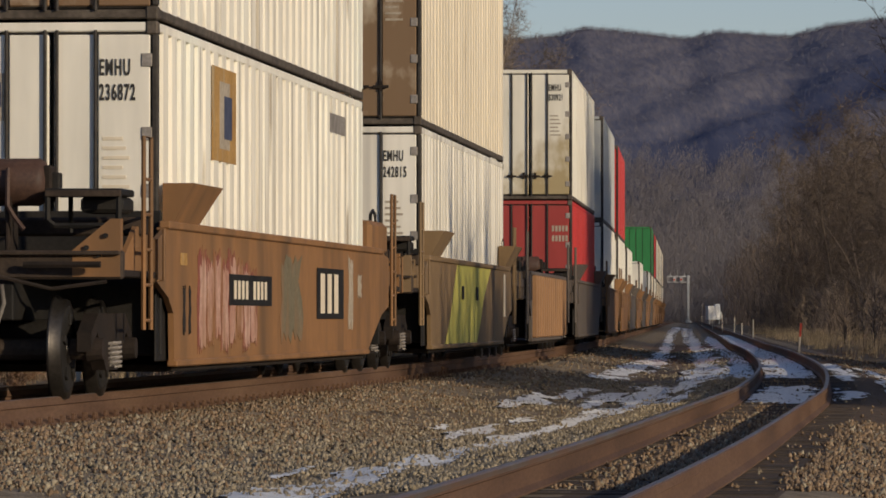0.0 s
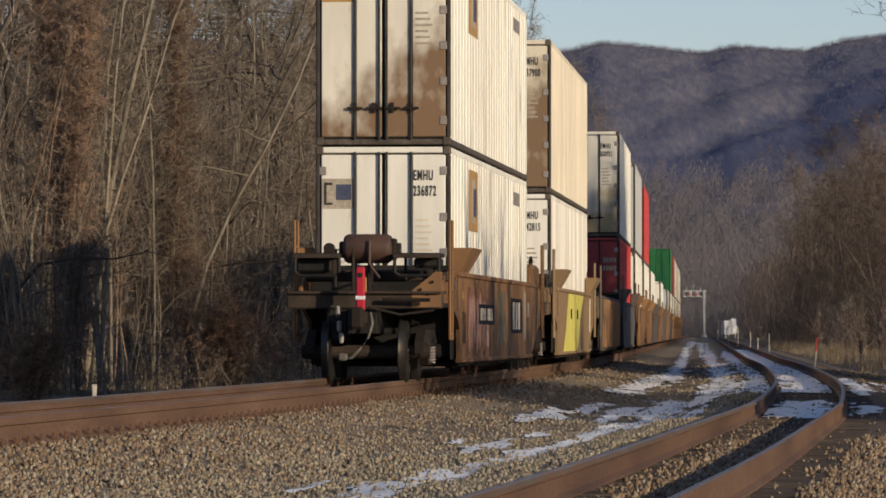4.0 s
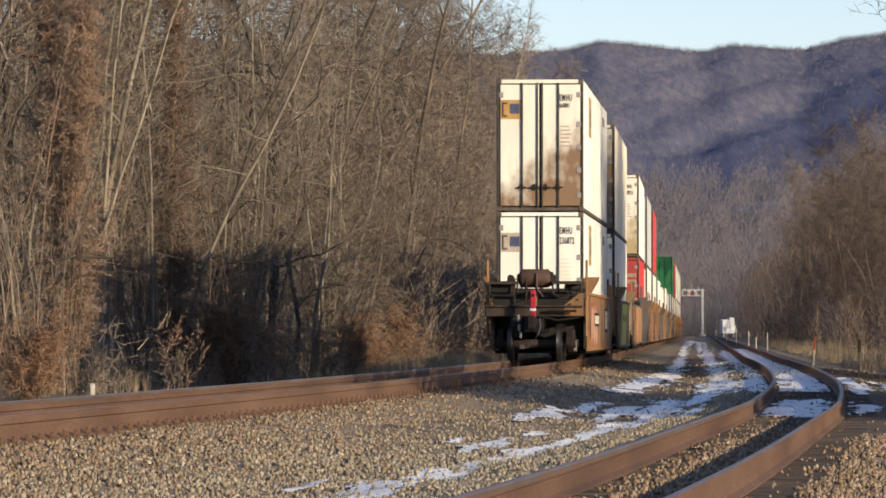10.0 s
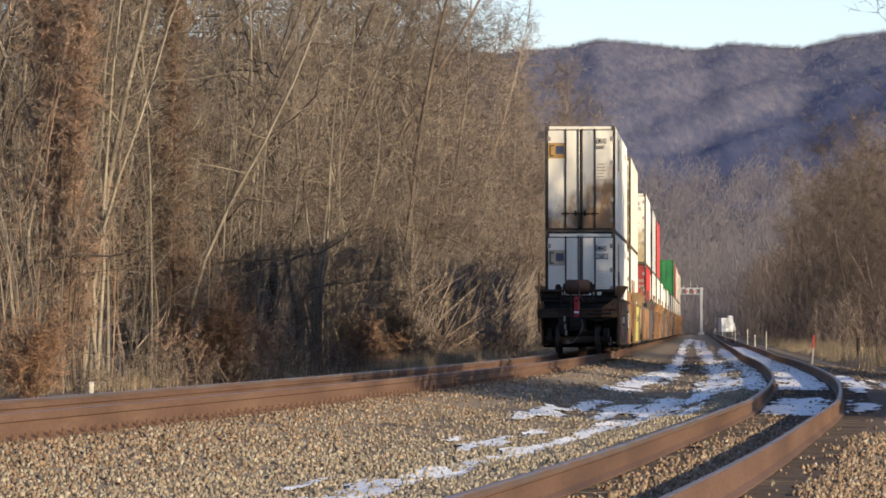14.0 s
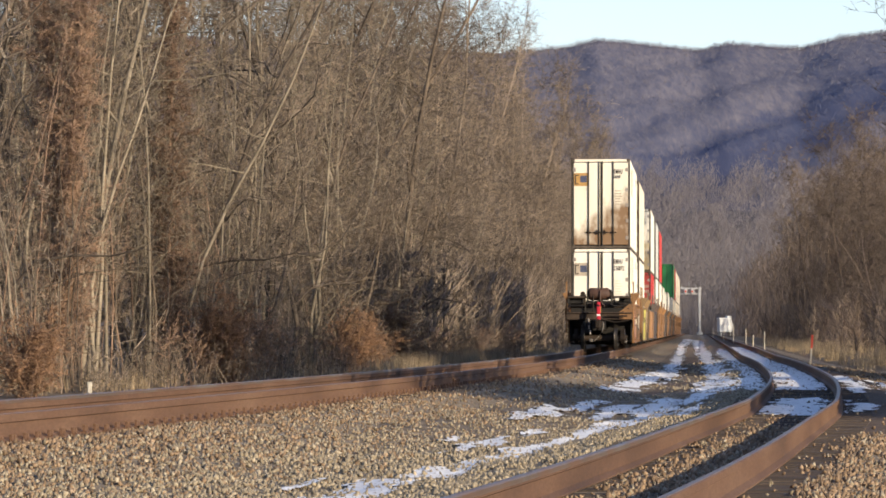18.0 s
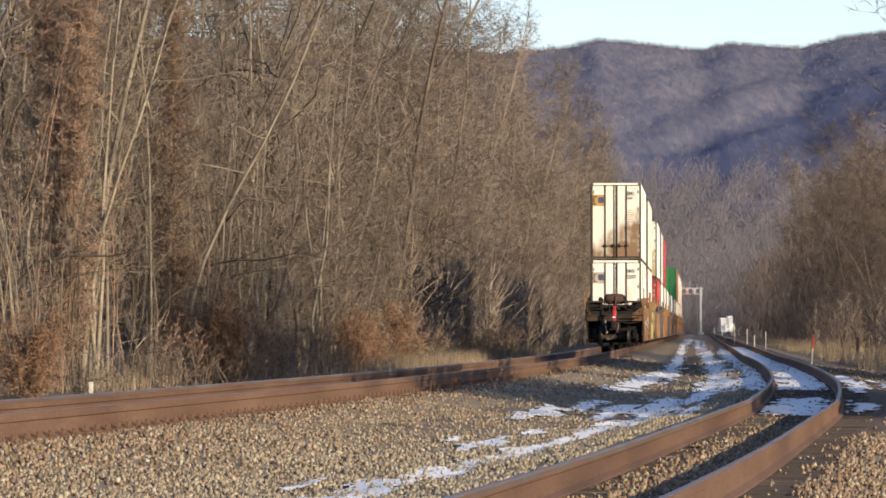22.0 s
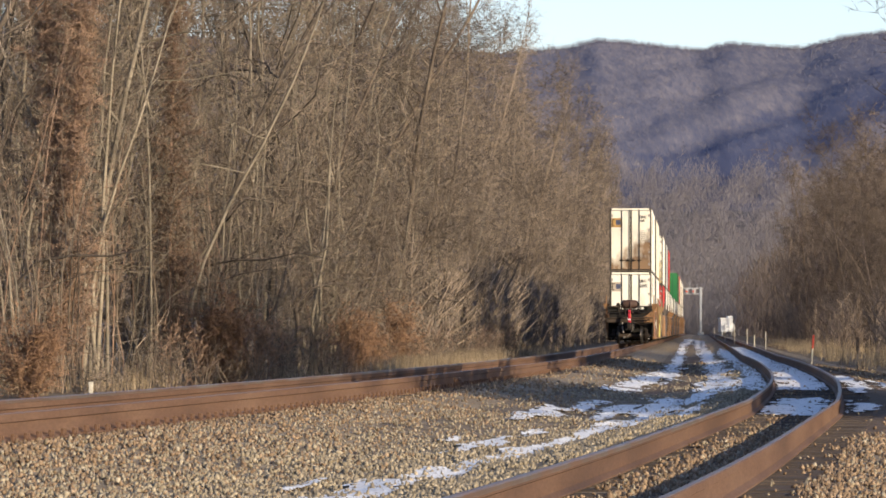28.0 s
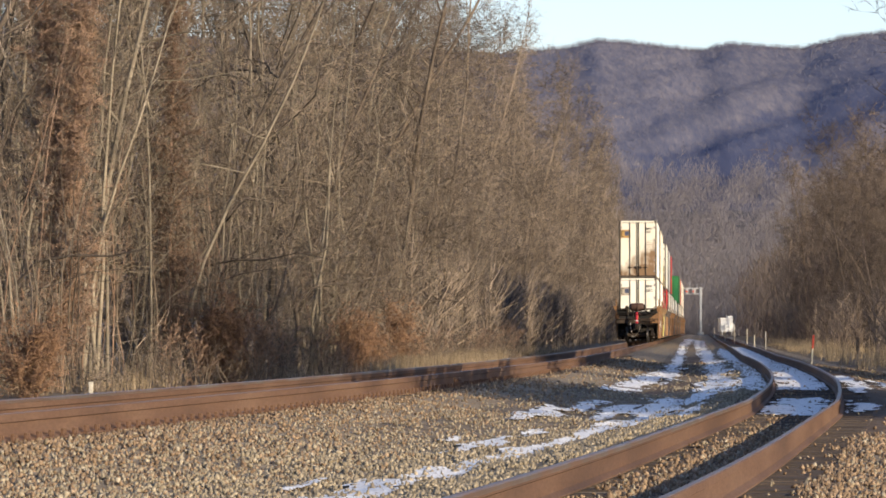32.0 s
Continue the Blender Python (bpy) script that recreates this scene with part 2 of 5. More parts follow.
        fs = [tuple(range(n)), tuple(range(2 * n - 1, n - 1, -1))]
        fs += [(i, (i + 1) % n + 0, (i + 1) % n + n, i + n)[::-1] for i in range(n)]
        return self.add(vs, fs)

    def mesh(self, name, mat, smooth=False):
        me = bpy.data.meshes.new(name)
        me.from_pydata(self.v, [], self.f)
        if mat:
            me.materials.append(mat)
        if smooth:
            me.polygons.foreach_set("use_smooth", [True] * len(me.polygons))
        me.update()
        return me


def part(name, shape, mat, parent, label="", smooth=False):
    ob = new(name, shape if isinstance(shape, bpy.types.Mesh) else shape.mesh(name, mat, smooth))
    ob.parent = parent
    if label:
        ob["label"] = label
    return ob


def raw_mesh(name, v, f, mat):
    me = bpy.data.meshes.new(name)
    me.vertices.add(len(v))
    me.vertices.foreach_set("co", np.asarray(v, dtype=np.float32).ravel())
    f = np.asarray(f, dtype=np.int32)
    me.loops.add(f.size)
    me.loops.foreach_set("vertex_index", f.ravel())
    me.polygons.add(len(f))
    me.polygons.foreach_set("loop_start", np.arange(len(f), dtype=np.int32) * f.shape[1])
    me.materials.append(mat)
    me.update(calc_edges=True)
    return me


def sticks(name, segs, mat, sides=3, pointed=False):
    """Many tapered sticks in one mesh: rows of x0,y0,z0,r0,x1,y1,z1,r1."""
    s = np.asarray(segs, dtype=np.float64)
    a, b = s[:, 0:3], s[:, 4:7]
    way = b - a
    way /= np.maximum(1e-6, np.linalg.norm(way, axis=1))[:, None]
    ref = np.where(np.abs(way[:, 2:3]) < 0.9, np.array([[0, 0, 1.0]]), np.array([[1.0, 0, 0]]))
    side = np.cross(way, ref)
    side /= np.linalg.norm(side, axis=1)[:, None]
    up = np.cross(side, way)
    if pointed:
        k = 2 * math.pi / 3
        v = np.stack([a + s[:, 3:4] * (math.cos(j * k) * side + math.sin(j * k) * up) for j in range(3)] + [b], axis=1).reshape(-1, 3)
        base = np.arange(len(s))[:, None] * 4
        return raw_mesh(name, v, np.concatenate([base + np.array([[j, (j + 1) % 3, 3]]) for j in range(3)], axis=1).reshape(-1, 3), mat)
    rings = []
    for p, r in ((a, s[:, 3]), (b, s[:, 7])):
        for j in range(sides):
            t = 2 * math.pi * j / sides
            rings.append(p + r[:, None] * (math.cos(t) * side + math.sin(t) * up))
    v = np.stack(rings, axis=1).reshape(-1, 3)
    base = np.arange(len(s))[:, None] * (2 * sides)
    f = np.concatenate([base + np.array([[j, (j + 1) % sides, sides + (j + 1) % sides, sides + j]]) for j in range(sides)], axis=1)
    return raw_mesh(name, v, f.reshape(-1, 4), mat)


# ---- ground ----
def ground_profile(d):
    o, zl, zr = right_x(d) - left_x(d), left_z(d), right_z(d)
    return [(-2600, 4.0), (-60, 0.3), (-14, -0.3), (-6.5, -0.35), (-3.2, -0.2), (-1.75, zl - 0.34), (-1.15, zl - 0.2), (1.15, zl - 0.2),
            (1.6, zl - 0.27), (2.6, 0.04), (3.1, 0.0), (o - 1.9, 0.0), (o - 1.15, zr - 0.2), (o + 1.15, zr - 0.2), (o + 1.9, zr - 0.34),
            (o + 3.0, -0.12), (o + 6, -0.1), (o + 14, 0.1), (o + 60, 0.6), (2600, 4.0)]


def ground_z(u, d):
    p = ground_profile(d)
    z = float(np.interp(u, [a for a, b in p], [b for a, b in p]))
    rough = 0 if abs(u) < 1.2 or abs(u - right_x(d) + left_x(d)) < 1.1 else 1
    if 1.9 < u < right_x(d) - left_x(d) - 1.8 and d > 44:
        z += 0.1 * noise.noise(Vector((u * 0.8 + d * 0.12, d * 0.03, 1.0)))
    if 2.5 < u < 3.6 and 105 < d < 200:
        z += 0.11 * math.exp(-((u - 3.05) / 0.3) ** 2) * math.exp(-((d - 145) / 26) ** 2)
    return z + rough * (0.05 * noise.noise(Vector((u * 0.9, d * 0.35, 3.0))) + 0.025 * noise.noise(Vector((u * 3.1, d * 0.8, 8.0))))


def build_ground():
    us = sorted(set([-2600, -900, -300, -120, -60, -30, -20, -14, -10, -8] + [round(-6.5 + 0.25 * i, 2) for i in range(0, 75)]
                    + [13, 15, 20, 30, 60, 120, 300, 900, 2600]))
    ds = ([-300, -160, -80] + [-60 + 6 * i for i in range(14)] + [26 + 0.6 * i for i in range(90)] + [80 + 3 * i for i in range(40)]
          + [200 + 25 * i for i in range(36)] + [1150, 1500, 2000, 3000, 4500])
    v, f, slot = [], [], []
    for d in ds:
        for u in us:
            v.append((left_x(d) + u, d, ground_z(u, d)))
    n = len(us)
    for i in range(len(ds) - 1):
        o = right_x(ds[i]) - left_x(ds[i])
        for j in range(n - 1):
            f.append((i * n + j, i * n + j + 1, (i + 1) * n + j + 1, (i + 1) * n + j))
            u = us[j]
            if o - 0.5 <= u < o + (0.9 if ds[i] < 48 else 1.6):
                slot.append(3)
            elif -2.0 <= u < 1.9 or o - 2.0 <= u < o + 2.6:
                slot.append(0)
            elif 2.5 <= u < 3.35 and 112 < ds[i] < 186 or 2.9 <= u < 3.6 and 84 < ds[i] < 96:
                slot.append(3)
            elif 1.9 <= u < o:
                slot.append(0 if ds[i] < 47 else 1)
            else:
                slot.append(2)
    me = bpy.data.meshes.new("ground")
    me.from_pydata(v, [], f)
    for m in (M_BALLAST, M_ROAD, M_GROUND, M_DIRT):
        me.materials.append(m)
    me.polygons.foreach_set("material_index", slot)
    me.polygons.foreach_set("use_smooth", [True] * len(f))
    me.update()
    return tagged(new("ground", me), "grey-brown ballast and cinder ground beside the tracks with dry grass", "ground", kind="structure")


build_ground()


def build_stones():
    """Loose crushed stones near the camera; those beside the train's track are rust-stained."""
    rng = np.random.default_rng(4)
    octa = np.array([(1, 0, 0), (-1, 0, 0), (0, 1, 0), (0, -1, 0), (0, 0, 1), (0, 0, -1)], dtype=float)
    tri = np.array([(0, 2, 4), (2, 1, 4), (1, 3, 4), (3, 0, 4), (2, 0, 5), (1, 2, 5), (3, 1, 5), (0, 3, 5)])
    lots = {0: [[], [], 0], 1: [[], [], 0]}
    for d0, d1, count in ((29, 36, 27000), (36, 46, 27000), (46, 62, 24000), (62, 85, 13000), (85, 150, 11000)):
        for _ in range(count):
            d = rng.uniform(d0, d1)
            o = right_x(d) - left_x(d)
            u = rng.uniform(-0.5, o + 3.2)
            if 0.46 < u < 0.68 and d < 60 or abs(abs(u - o) - GAUGE / 2) < 0.07:
                continue
            if 0.53 < u - o < (0.92 if d < 48 else 1.5) + 0.25 * noise.noise(Vector((d * 0.9, 2.0, 0.0))) and rng.random() < 0.975:
                continue
            if (-0.55 < u - o < -0.22 or d > 51 and abs(u - o) < 0.5) and rng.random() < 0.8:
                continue
            if 2.2 < u < o - 1.5 and d > 50 and rng.random() < 0.35:
                continue
            r = (0.009 + 0.024 * rng.random() ** 1.8) * (1 + (d - 29) / 130) * (1.0 if d < 44 else 0.8)
            rot = np.array(Euler(rng.uniform(0, 6.28, 3)).to_matrix())
            p = octa * rng.uniform(0.5, 1.4, (6, 1)) * np.array([1.1, 1, 0.7])
            p = (p @ rot.T) * r * np.array([0.8, 1.0, 1.0])
            # mostly brown stones along track 2; their darkness also replaces some rail shadow
            lot = lots[1 if rng.random() < (0.8 if u > o - 0.7 else 1.1 - 0.3 * u) else 0]
            lot[0].append(p + np.array([left_x(d) + u, d, ground_z(u, d) + r * rng.uniform(0.1, 0.7)]))
            lot[1].append(tri + lot[2])
            lot[2] += 6
    for k, mat, label in ((0, M_STONE, "tan and grey crushed stone ballast lying between the rails"), (1, M_RUSTSTONE, "rust-stained crushed stone beside the train's track")):
        me = raw_mesh("ballast_stones", np.concatenate(lots[k][0]), np.concatenate(lots[k][1]), mat)
        tagged(new("ballast_stones", me), label, "ballast", kind="stuff")


build_stones()


# ---- tracks ----
def build_track(name, fx, fz, label, first, last):
    track = tagged(new(name), label, "railway track", kind="structure")
    ds = [-60 + 1.5 * i for i in range(173)] + [200 + 12 * i for i in range(68)]
    for s in (-1, 1):
        lift = {-1: 0.06, 1: 0.03}[s] if fx is left_x else 0.0       # the outer rail of the curve is canted up
        foot, under = -0.19 - lift, -0.045 - 0.6 * lift
        prof = [(-0.055, foot), (0.055, foot), (0.055, foot + 0.012), (0.012, foot + 0.035), (0.009, under - 0.01), (0.027, under), (0.027, -0.006), (0.02, 0.0),
                (-0.02, 0.0), (-0.027, -0.006), (-0.027, under), (-0.009, under - 0.01), (-0.012, foot + 0.035), (-0.055, foot + 0.012)]
        top = [(-s * x, z) for x, z in ((-0.019, 0.0), (-0.017, 0.003), (0.02, 0.003), (0.0295, -0.005), (0.0295, -0.032), (0.0265, -0.032), (0.0265, -0.006), (0.02, 0.0))]
        st = [pose(fx(d), d, fz(d) + lift, 0, 0, -math.degrees(heading(fx, d))) @ Matrix.Translation((s * GAUGE / 2, 0, 0)) for d in ds]
        rail = part("rail", Shape().sweep(prof, st), M_RUST, track, "rust-brown steel rail")
        part("running_surface", Shape().sweep(top, st), M_HEAD, rail, "worn bright strip on the rail head")
        for d in ((75.5,) if s > 0 and fx is left_x else ()):
            m = pose(fx(d), d, fz(d), 0, 0, -math.degrees(heading(fx, d))) @ Matrix.Translation((s * GAUGE / 2, 0, 0))
            joint = Shape()
            for e in (-1, 1):
                joint.box(e * 0.024 - 0.012, e * 0.024 + 0.012, -0.45, 0.45, -0.15, -0.055, 0.006, m)
                for b in range(6):
                    joint.box(e * 0.045 - 0.012, e * 0.045 + 0.012, -0.38 + 0.15 * b, -0.34 + 0.15 * b, -0.12, -0.08, 0.004, m)
            part("joint_bar", joint, M_RUST, rail, "bolted joint bar")
    one = Shape().box(-0.95, 0.95, -0.11, 0.11, -0.17, 0.0, 0.012).mesh("tie", M_TIE)
    clip = Shape()
    for s in (-1, 1):
        for e in (-1, 1):
            x = s * GAUGE / 2 + e * 0.075
            clip.box(x - 0.03, x + 0.03, -0.09, 0.09, 0.0, 0.02, 0.004)
            clip.box(x - 0.014, x + 0.014, -0.065, -0.03, 0.02, 0.075, 0.004)
            clip.box(x - 0.014, x + 0.014, 0.03, 0.065, 0.02, 0.07, 0.004)
    clip = clip.mesh("tie_plates", M_RUST)
    d, k = first, 0
    while d < last:
        ob = part("tie", one, None, track)
        ob.matrix_basis = pose(fx(d), d + random.uniform(-0.04, 0.04), fz(d) - 0.188 - random.uniform(0, 0.012), 0, 0, -math.degrees(heading(fx, d)) + random.uniform(-1, 1))
        if d < 110 and fx is left_x:
            c = part("tie_plates", clip, None, ob)
        d += 0.52
    return track


build_track("track_1", left_x, left_z, "rusty jointed rails on dark wooden ties in ballast", 12, 166)
build_track("track_2", right_x, right_z, "curving rusty rails on ties half buried in stone and snow", -8, 146)


# ---- snow ----
def gap_width(d):
    return right_x(d) - left_x(d)


def between_rails(d0, d1, off, half):
    return [(d0, right_x(d0) + off, half * 0.7), (d0 + 1.5, right_x(d0 + 1.5) + off, half)] + \
           [(d, right_x(d) + off, half) for d in np.linspace(d0 + 4, d1 - 2, 14)] + [(d1, right_x(d1) + off, half * 0.6)]


# Each strip: how thick it lies, and nodes of distance, sideways place and half width.
SNOW = [
    (0.9, [(28.0, -1.02, 0.2), (31.0, -0.72, 0.2), (35, -0.32, 0.13), (39, 0.13, 0.08), (43, 0.62, 0.07), (47, 1.05, 0.08)]),
    (0.45, [(28.0, -1.0, 0.28), (31.0, -0.70, 0.28), (35, -0.30, 0.21), (38.6, 0.1, 0.16), (42.3, 0.56, 0.12), (46, 0.95, 0.14), (51.5, 1.57, 0.15), (57.7, 2.16, 0.24),
            (68, 3.05, 0.3), (79, 4.1, 0.36), (90, 5.05, 0.32), (108, 6.05, 0.25), (126, 7.0, 0.2), (150, 8.2, 0.2), (171, 9.2, 0.2), (233, 12.3, 0.2), (330, 17.2, 0.26), (470, 24.3, 0.35)]),
    (0.1, [(57, 0.75, 0.1), (60, 1.05, 0.27), (64, 1.4, 0.3), (68, 1.85, 0.27), (72, 2.3, 0.15)]),
    (0.1, [(60, 1.75, 0.1), (62, 2.0, 0.25), (65, 2.3, 0.3), (69, 2.6, 0.2)]),
    (0.2, [(82, 2.75, 0.14), (86, 3.05, 0.25), (93, 3.65, 0.32), (100, 4.2, 0.36), (108, 4.75, 0.36), (118, 5.4, 0.3), (132, 6.2, 0.22), (150, 7.1, 0.18), (171, 8.2, 0.17), (233, 11.3, 0.18), (330, 16.2, 0.25), (500, 25.2, 0.4)]),
    (0.1, [(42.5, -0.05, 0.05), (44.5, 0.2, 0.12), (48, 0.5, 0.14), (49.5, 0.65, 0.06)]),
    (0.0, [(50, 0.75, 0.05), (52, 0.95, 0.2), (54, 1.1, 0.1)]),
    (0.2, [(33.2, -1.1, 0.03), (34.2, -0.97, 0.08), (35.5, -0.85, 0.03)]),
    (0.0, [(47, -0.02, 0.04), (48, 0.05, 0.11), (49, 0.12, 0.04)]),
    (0.1, [(57, 2.68, 0.05), (60, 2.95, 0.1), (64, 3.28, 0.1), (70, 3.75, 0.06)]),
    (0.1, [(80, 4.7, 0.05), (86, 5.2, 0.16), (98, 6.1, 0.16), (108, 6.7, 0.08)]),
    (0.4, [(d, right_x(d) - 0.525 - 0.26 - 0.0006 * (d - 80), 0.05 if d in (80, 240) else 0.24) for d in (80, 84, 90, 98, 106, 116, 126, 140, 160, 190, 240)]),
    (0.35, between_rails(57.5, 71.5, 0.04, 0.5)),
    (0.35, between_rails(80.5, 260, 0.06, 0.5)),
    (0.2, [(60, right_x(60) + 0.74, 0.08), (62, right_x(62) + 0.86, 0.2), (65, right_x(65) + 0.88, 0.2), (67, right_x(67) + 0.8, 0.08)]),
    (0.2, [(77, right_x(77) + 0.84, 0.1), (82, right_x(82) + 0.94, 0.24), (92, right_x(92) + 0.98, 0.2), (104, right_x(104) + 1.0, 0.1)]),
    (0.0, [(68, right_x(68) + 1.5, 0.1), (74, right_x(74) + 1.65, 0.3), (86, right_x(86) + 1.75, 0.3), (104, right_x(104) + 1.7, 0.2)]),
]


def build_snow():
    """Old snow in ragged, crumbling strips on the ballast and in the ruts."""
    v, f, spot = [], [], {}

    def corner(i, j, d, x):
        if (i, j) not in spot:
            u = x - left_x(d)
            spot[i, j] = len(v)
            v.append((x, d, ground_z(u, d) + 0.022 + 0.012 * noise.noise(Vector((u * 5, d * 1.5, 9)))))
        return spot[i, j]
    rows = [28.0]
    while rows[-1] < 500:
        rows.append(rows[-1] * 1.0032)
    for i in range(len(rows) - 1):
        d = rows[i]
        cell = 0.00036 * d + 0.008
        seen = {}
        for thick, nodes in SNOW:
            if not nodes[0][0] <= d <= nodes[-1][0]:
                continue
            nd, nx, nw = zip(*nodes)
            mid, half = float(np.interp(d, nd, nx)), float(np.interp(d, nd, nw))
            for j in range(int((mid - 1.9 * half) / cell), int((mid + 1.9 * half) / cell) + 1):
                near = 1 - abs(j * cell - mid) / half + thick
                seen[j] = max(seen.get(j, -9), near)
        rail = right_x(d)
        for j, near in seen.items():
            x = j * cell
            if abs(abs(x + cell / 2 - rail) - GAUGE / 2) < 0.075 + cell / 2:
                continue
            p = (x - left_x(d), d)
            keep = near + 0.75 * noise.noise(Vector((p[0] * 1.3, p[1] * 0.22, 0.3))) + 0.75 * noise.noise(Vector((p[0] * 4.5, p[1] * 0.9, 5.3))) \
                + 0.6 * noise.noise(Vector((p[0] * 13, p[1] * 2.6, 8.3)))
            if keep < 0.36:
                continue
            # columns are set by the row's own cell, so a row shares no corners with the next
            q = rows[i + 1] + 0.02 * d * 0.0032
            f.append((corner(2 * i, j, d, x), corner(2 * i, j + 1, d, x + cell), corner(2 * i + 1, j + 1, q, x + cell), corner(2 * i + 1, j, q, x)))
    me = bpy.data.meshes.new("snow")
    me.from_pydata(v, [], f)
    me.materials.append(M_SNOW)
    me.polygons.foreach_set("use_smooth", [True] * len(f))
    me.update()
    return tagged(new("snow", me), "thin ragged strips of old dirty snow lying on the ballast", "snow", kind="stuff")


build_snow()


# ---- trees ----
def grow(rng, base, way, length, radius, steps, wander, up):
    """A bending stick as a list of points with radii."""
    p, w = np.array(base, float), np.array(way, float)
    pts = [(p.copy(), radius)]
    for i in range(steps):
        w = w + rng.normal(0, wander, 3) + np.array([0, 0, up])
        w /= np.linalg.norm(w)
        p = p + w * length / steps
        pts.append((p.copy(), radius * (1 - 0.85 * (i + 1) / steps)))
    return pts


def tree_meshes(seed, height, spread, limbs, twigs, fine, thick, low, bark, twig_mat, hair=0.008, stems=1, rise=(0.5, 1.8), wander=0.09,
                lean=None, cone=0.7, stout=(0.18, 0.36), crook=0.25, droop=0.35):
    """Trunk and limbs in one mesh, twigs in another. low: where the lowest limb leaves, as a share of the height."""
    rng = np.random.default_rng(seed)
    wood, thin = [], []

    def lay(pts, to):
        for (a, ra), (b, rb) in zip(pts, pts[1:]):
            to.append((*a, ra, *b, rb))
    for stem in range(stems):
        lean = lean or (0.03 if stems == 1 else 0.3)
        trunk = grow(rng, (rng.normal(0, 0.15) * (stems > 1), rng.normal(0, 0.15) * (stems > 1), -0.25), (rng.normal(0, lean), rng.normal(0, lean), 1),
                     height * rng.uniform(0.75, 1.0) if stem else height, thick, 9, wander, 0.06)
        lay(trunk, wood)
        for i in range(limbs):
            t = low + (0.97 - low) * (i + rng.random()) / limbs
            k = min(8, int(t * 9))
            a, ra = trunk[k]
            b, rb = trunk[k + 1]
            q = t * 9 - k
            p, r = a + (b - a) * q, (ra + (rb - ra) * q)
            az = rng.uniform(0, 6.283)
            way = np.array([math.cos(az), math.sin(az), rng.uniform(*rise)])
            way /= np.linalg.norm(way)
            ln = spread * (1.15 - cone * t) * rng.uniform(0.6, 1.3)
            limb = grow(rng, p, way, ln, r * rng.uniform(*stout), 5, crook, 0.05)
            lay(limb, wood)
            for j in range(twigs):
                s = rng.uniform(0.1, 1.0)
                kk = min(4, int(s * 5))
                pp = limb[kk][0] + (limb[kk + 1][0] - limb[kk][0]) * (s * 5 - kk)
                w = rng.normal(0, 1, 3)
                w[2] = w[2] * 0.8 + droop
                w /= np.linalg.norm(w)
                br = grow(rng, pp, w + 0.6 * way, ln * rng.uniform(0.2, 0.5), max(hair * 1.5, limb[kk][1] * 0.35), 2, 0.25, 0.03)
                lay(br, thin)
                for m in range(fine):
                    e = br[0][0] + (br[2][0] - br[0][0]) * rng.uniform(0.1, 1.0)
                    w2 = rng.normal(0, 1, 3)
                    w2[2] = w2[2] * 0.8 + 0.3
                    w2 /= np.linalg.norm(w2)
                    lay(grow(rng, e, w2 + 0.4 * w, ln * rng.uniform(0.1, 0.32), hair, 1, 0.0, 0.0), thin)
    return sticks("trunk", wood, bark, 5), sticks("crown", thin, twig_mat, 3, True)


def tree_thing(name, label, seed, category="tree", group="", **kw):
    tree = tagged(new(name), label, category, group)
    trunk, crown = tree_meshes(seed, **kw)
    part("trunk", trunk, None, tree)
    part("crown", crown, None, tree)
    return tree


def scatter(kinds, spots, size=(0.85, 1.2)):
    """Sets copies of the kinds at spots (x, y, z); the kinds themselves take the first spots."""
    for i, (x, y, z) in enumerate(spots):
        ob = kinds[i % len(kinds)]
        m = pose(x, y, z, random.uniform(-2, 2), random.uniform(-2, 2), random.uniform(0, 360))
        s = random.uniform(*size)
        if i < len(kinds):
            ob.matrix_basis = m
            ob.scale = (s, s, s)
        else:
            c = copy_thing(ob, m)
            c.scale = (s, s, s)


def set_back(d):
    """How much farther from the track the wood's edge stands where the track bends away."""
    return 3.0 * min(1.0, max(0.0, (165 - d) / 45))


def left_spots(d0, d1, count, u0, u1):
    out = []
    for i in range(count):
        d = d0 + (d1 - d0) * (i + random.random()) / count
        u = -random.uniform(u0, u1) - set_back(d)
        out.append((left_x(d) + u, d, ground_z(u, d)))
    return out


def right_spots(d0, d1, count, u0, u1):
    out = []
    for i in range(count):
        d = d0 + (d1 - d0) * (i + random.random()) / count
        u = gap_width(d) + random.uniform(u0, u1)
        out.append((left_x(d) + u, d, ground_z(u, d)))
    return out


LEFT = "trees along the train's track"


def at_left(d, u):
    u += set_back(d)
    return left_x(d) - u, d, ground_z(-u, d)


# big trees of the near wood: crooked grey limbs in a haze of twigs
near_trees = [tree_thing("tree", ("dark-limbed bare winter tree with grey-brown twigs beside the track", "pale-limbed bare winter tree with grey-brown twigs beside the track")[i % 2], 10 + i, group=LEFT,
                         height=20, spread=4.6, limbs=30, twigs=8, fine=5, thick=(0.13, 0.09, 0.12, 0.08, 0.11)[i], low=0.06, wander=0.12, bark=(M_DARKBARK, M_PALE, M_BARK, M_PALE, M_BARK)[i],
                         twig_mat=(M_TWIG, M_PALETWIG, M_TWIG, M_PALETWIG, M_TWIG)[i], rise=(0.5, 2.6), hair=0.010, stout=(0.25, 0.55), crook=0.36, droop=0.15, cone=0.5) for i in range(5)]
scatter(near_trees, left_spots(116, 235, 50, 9.4, 14))
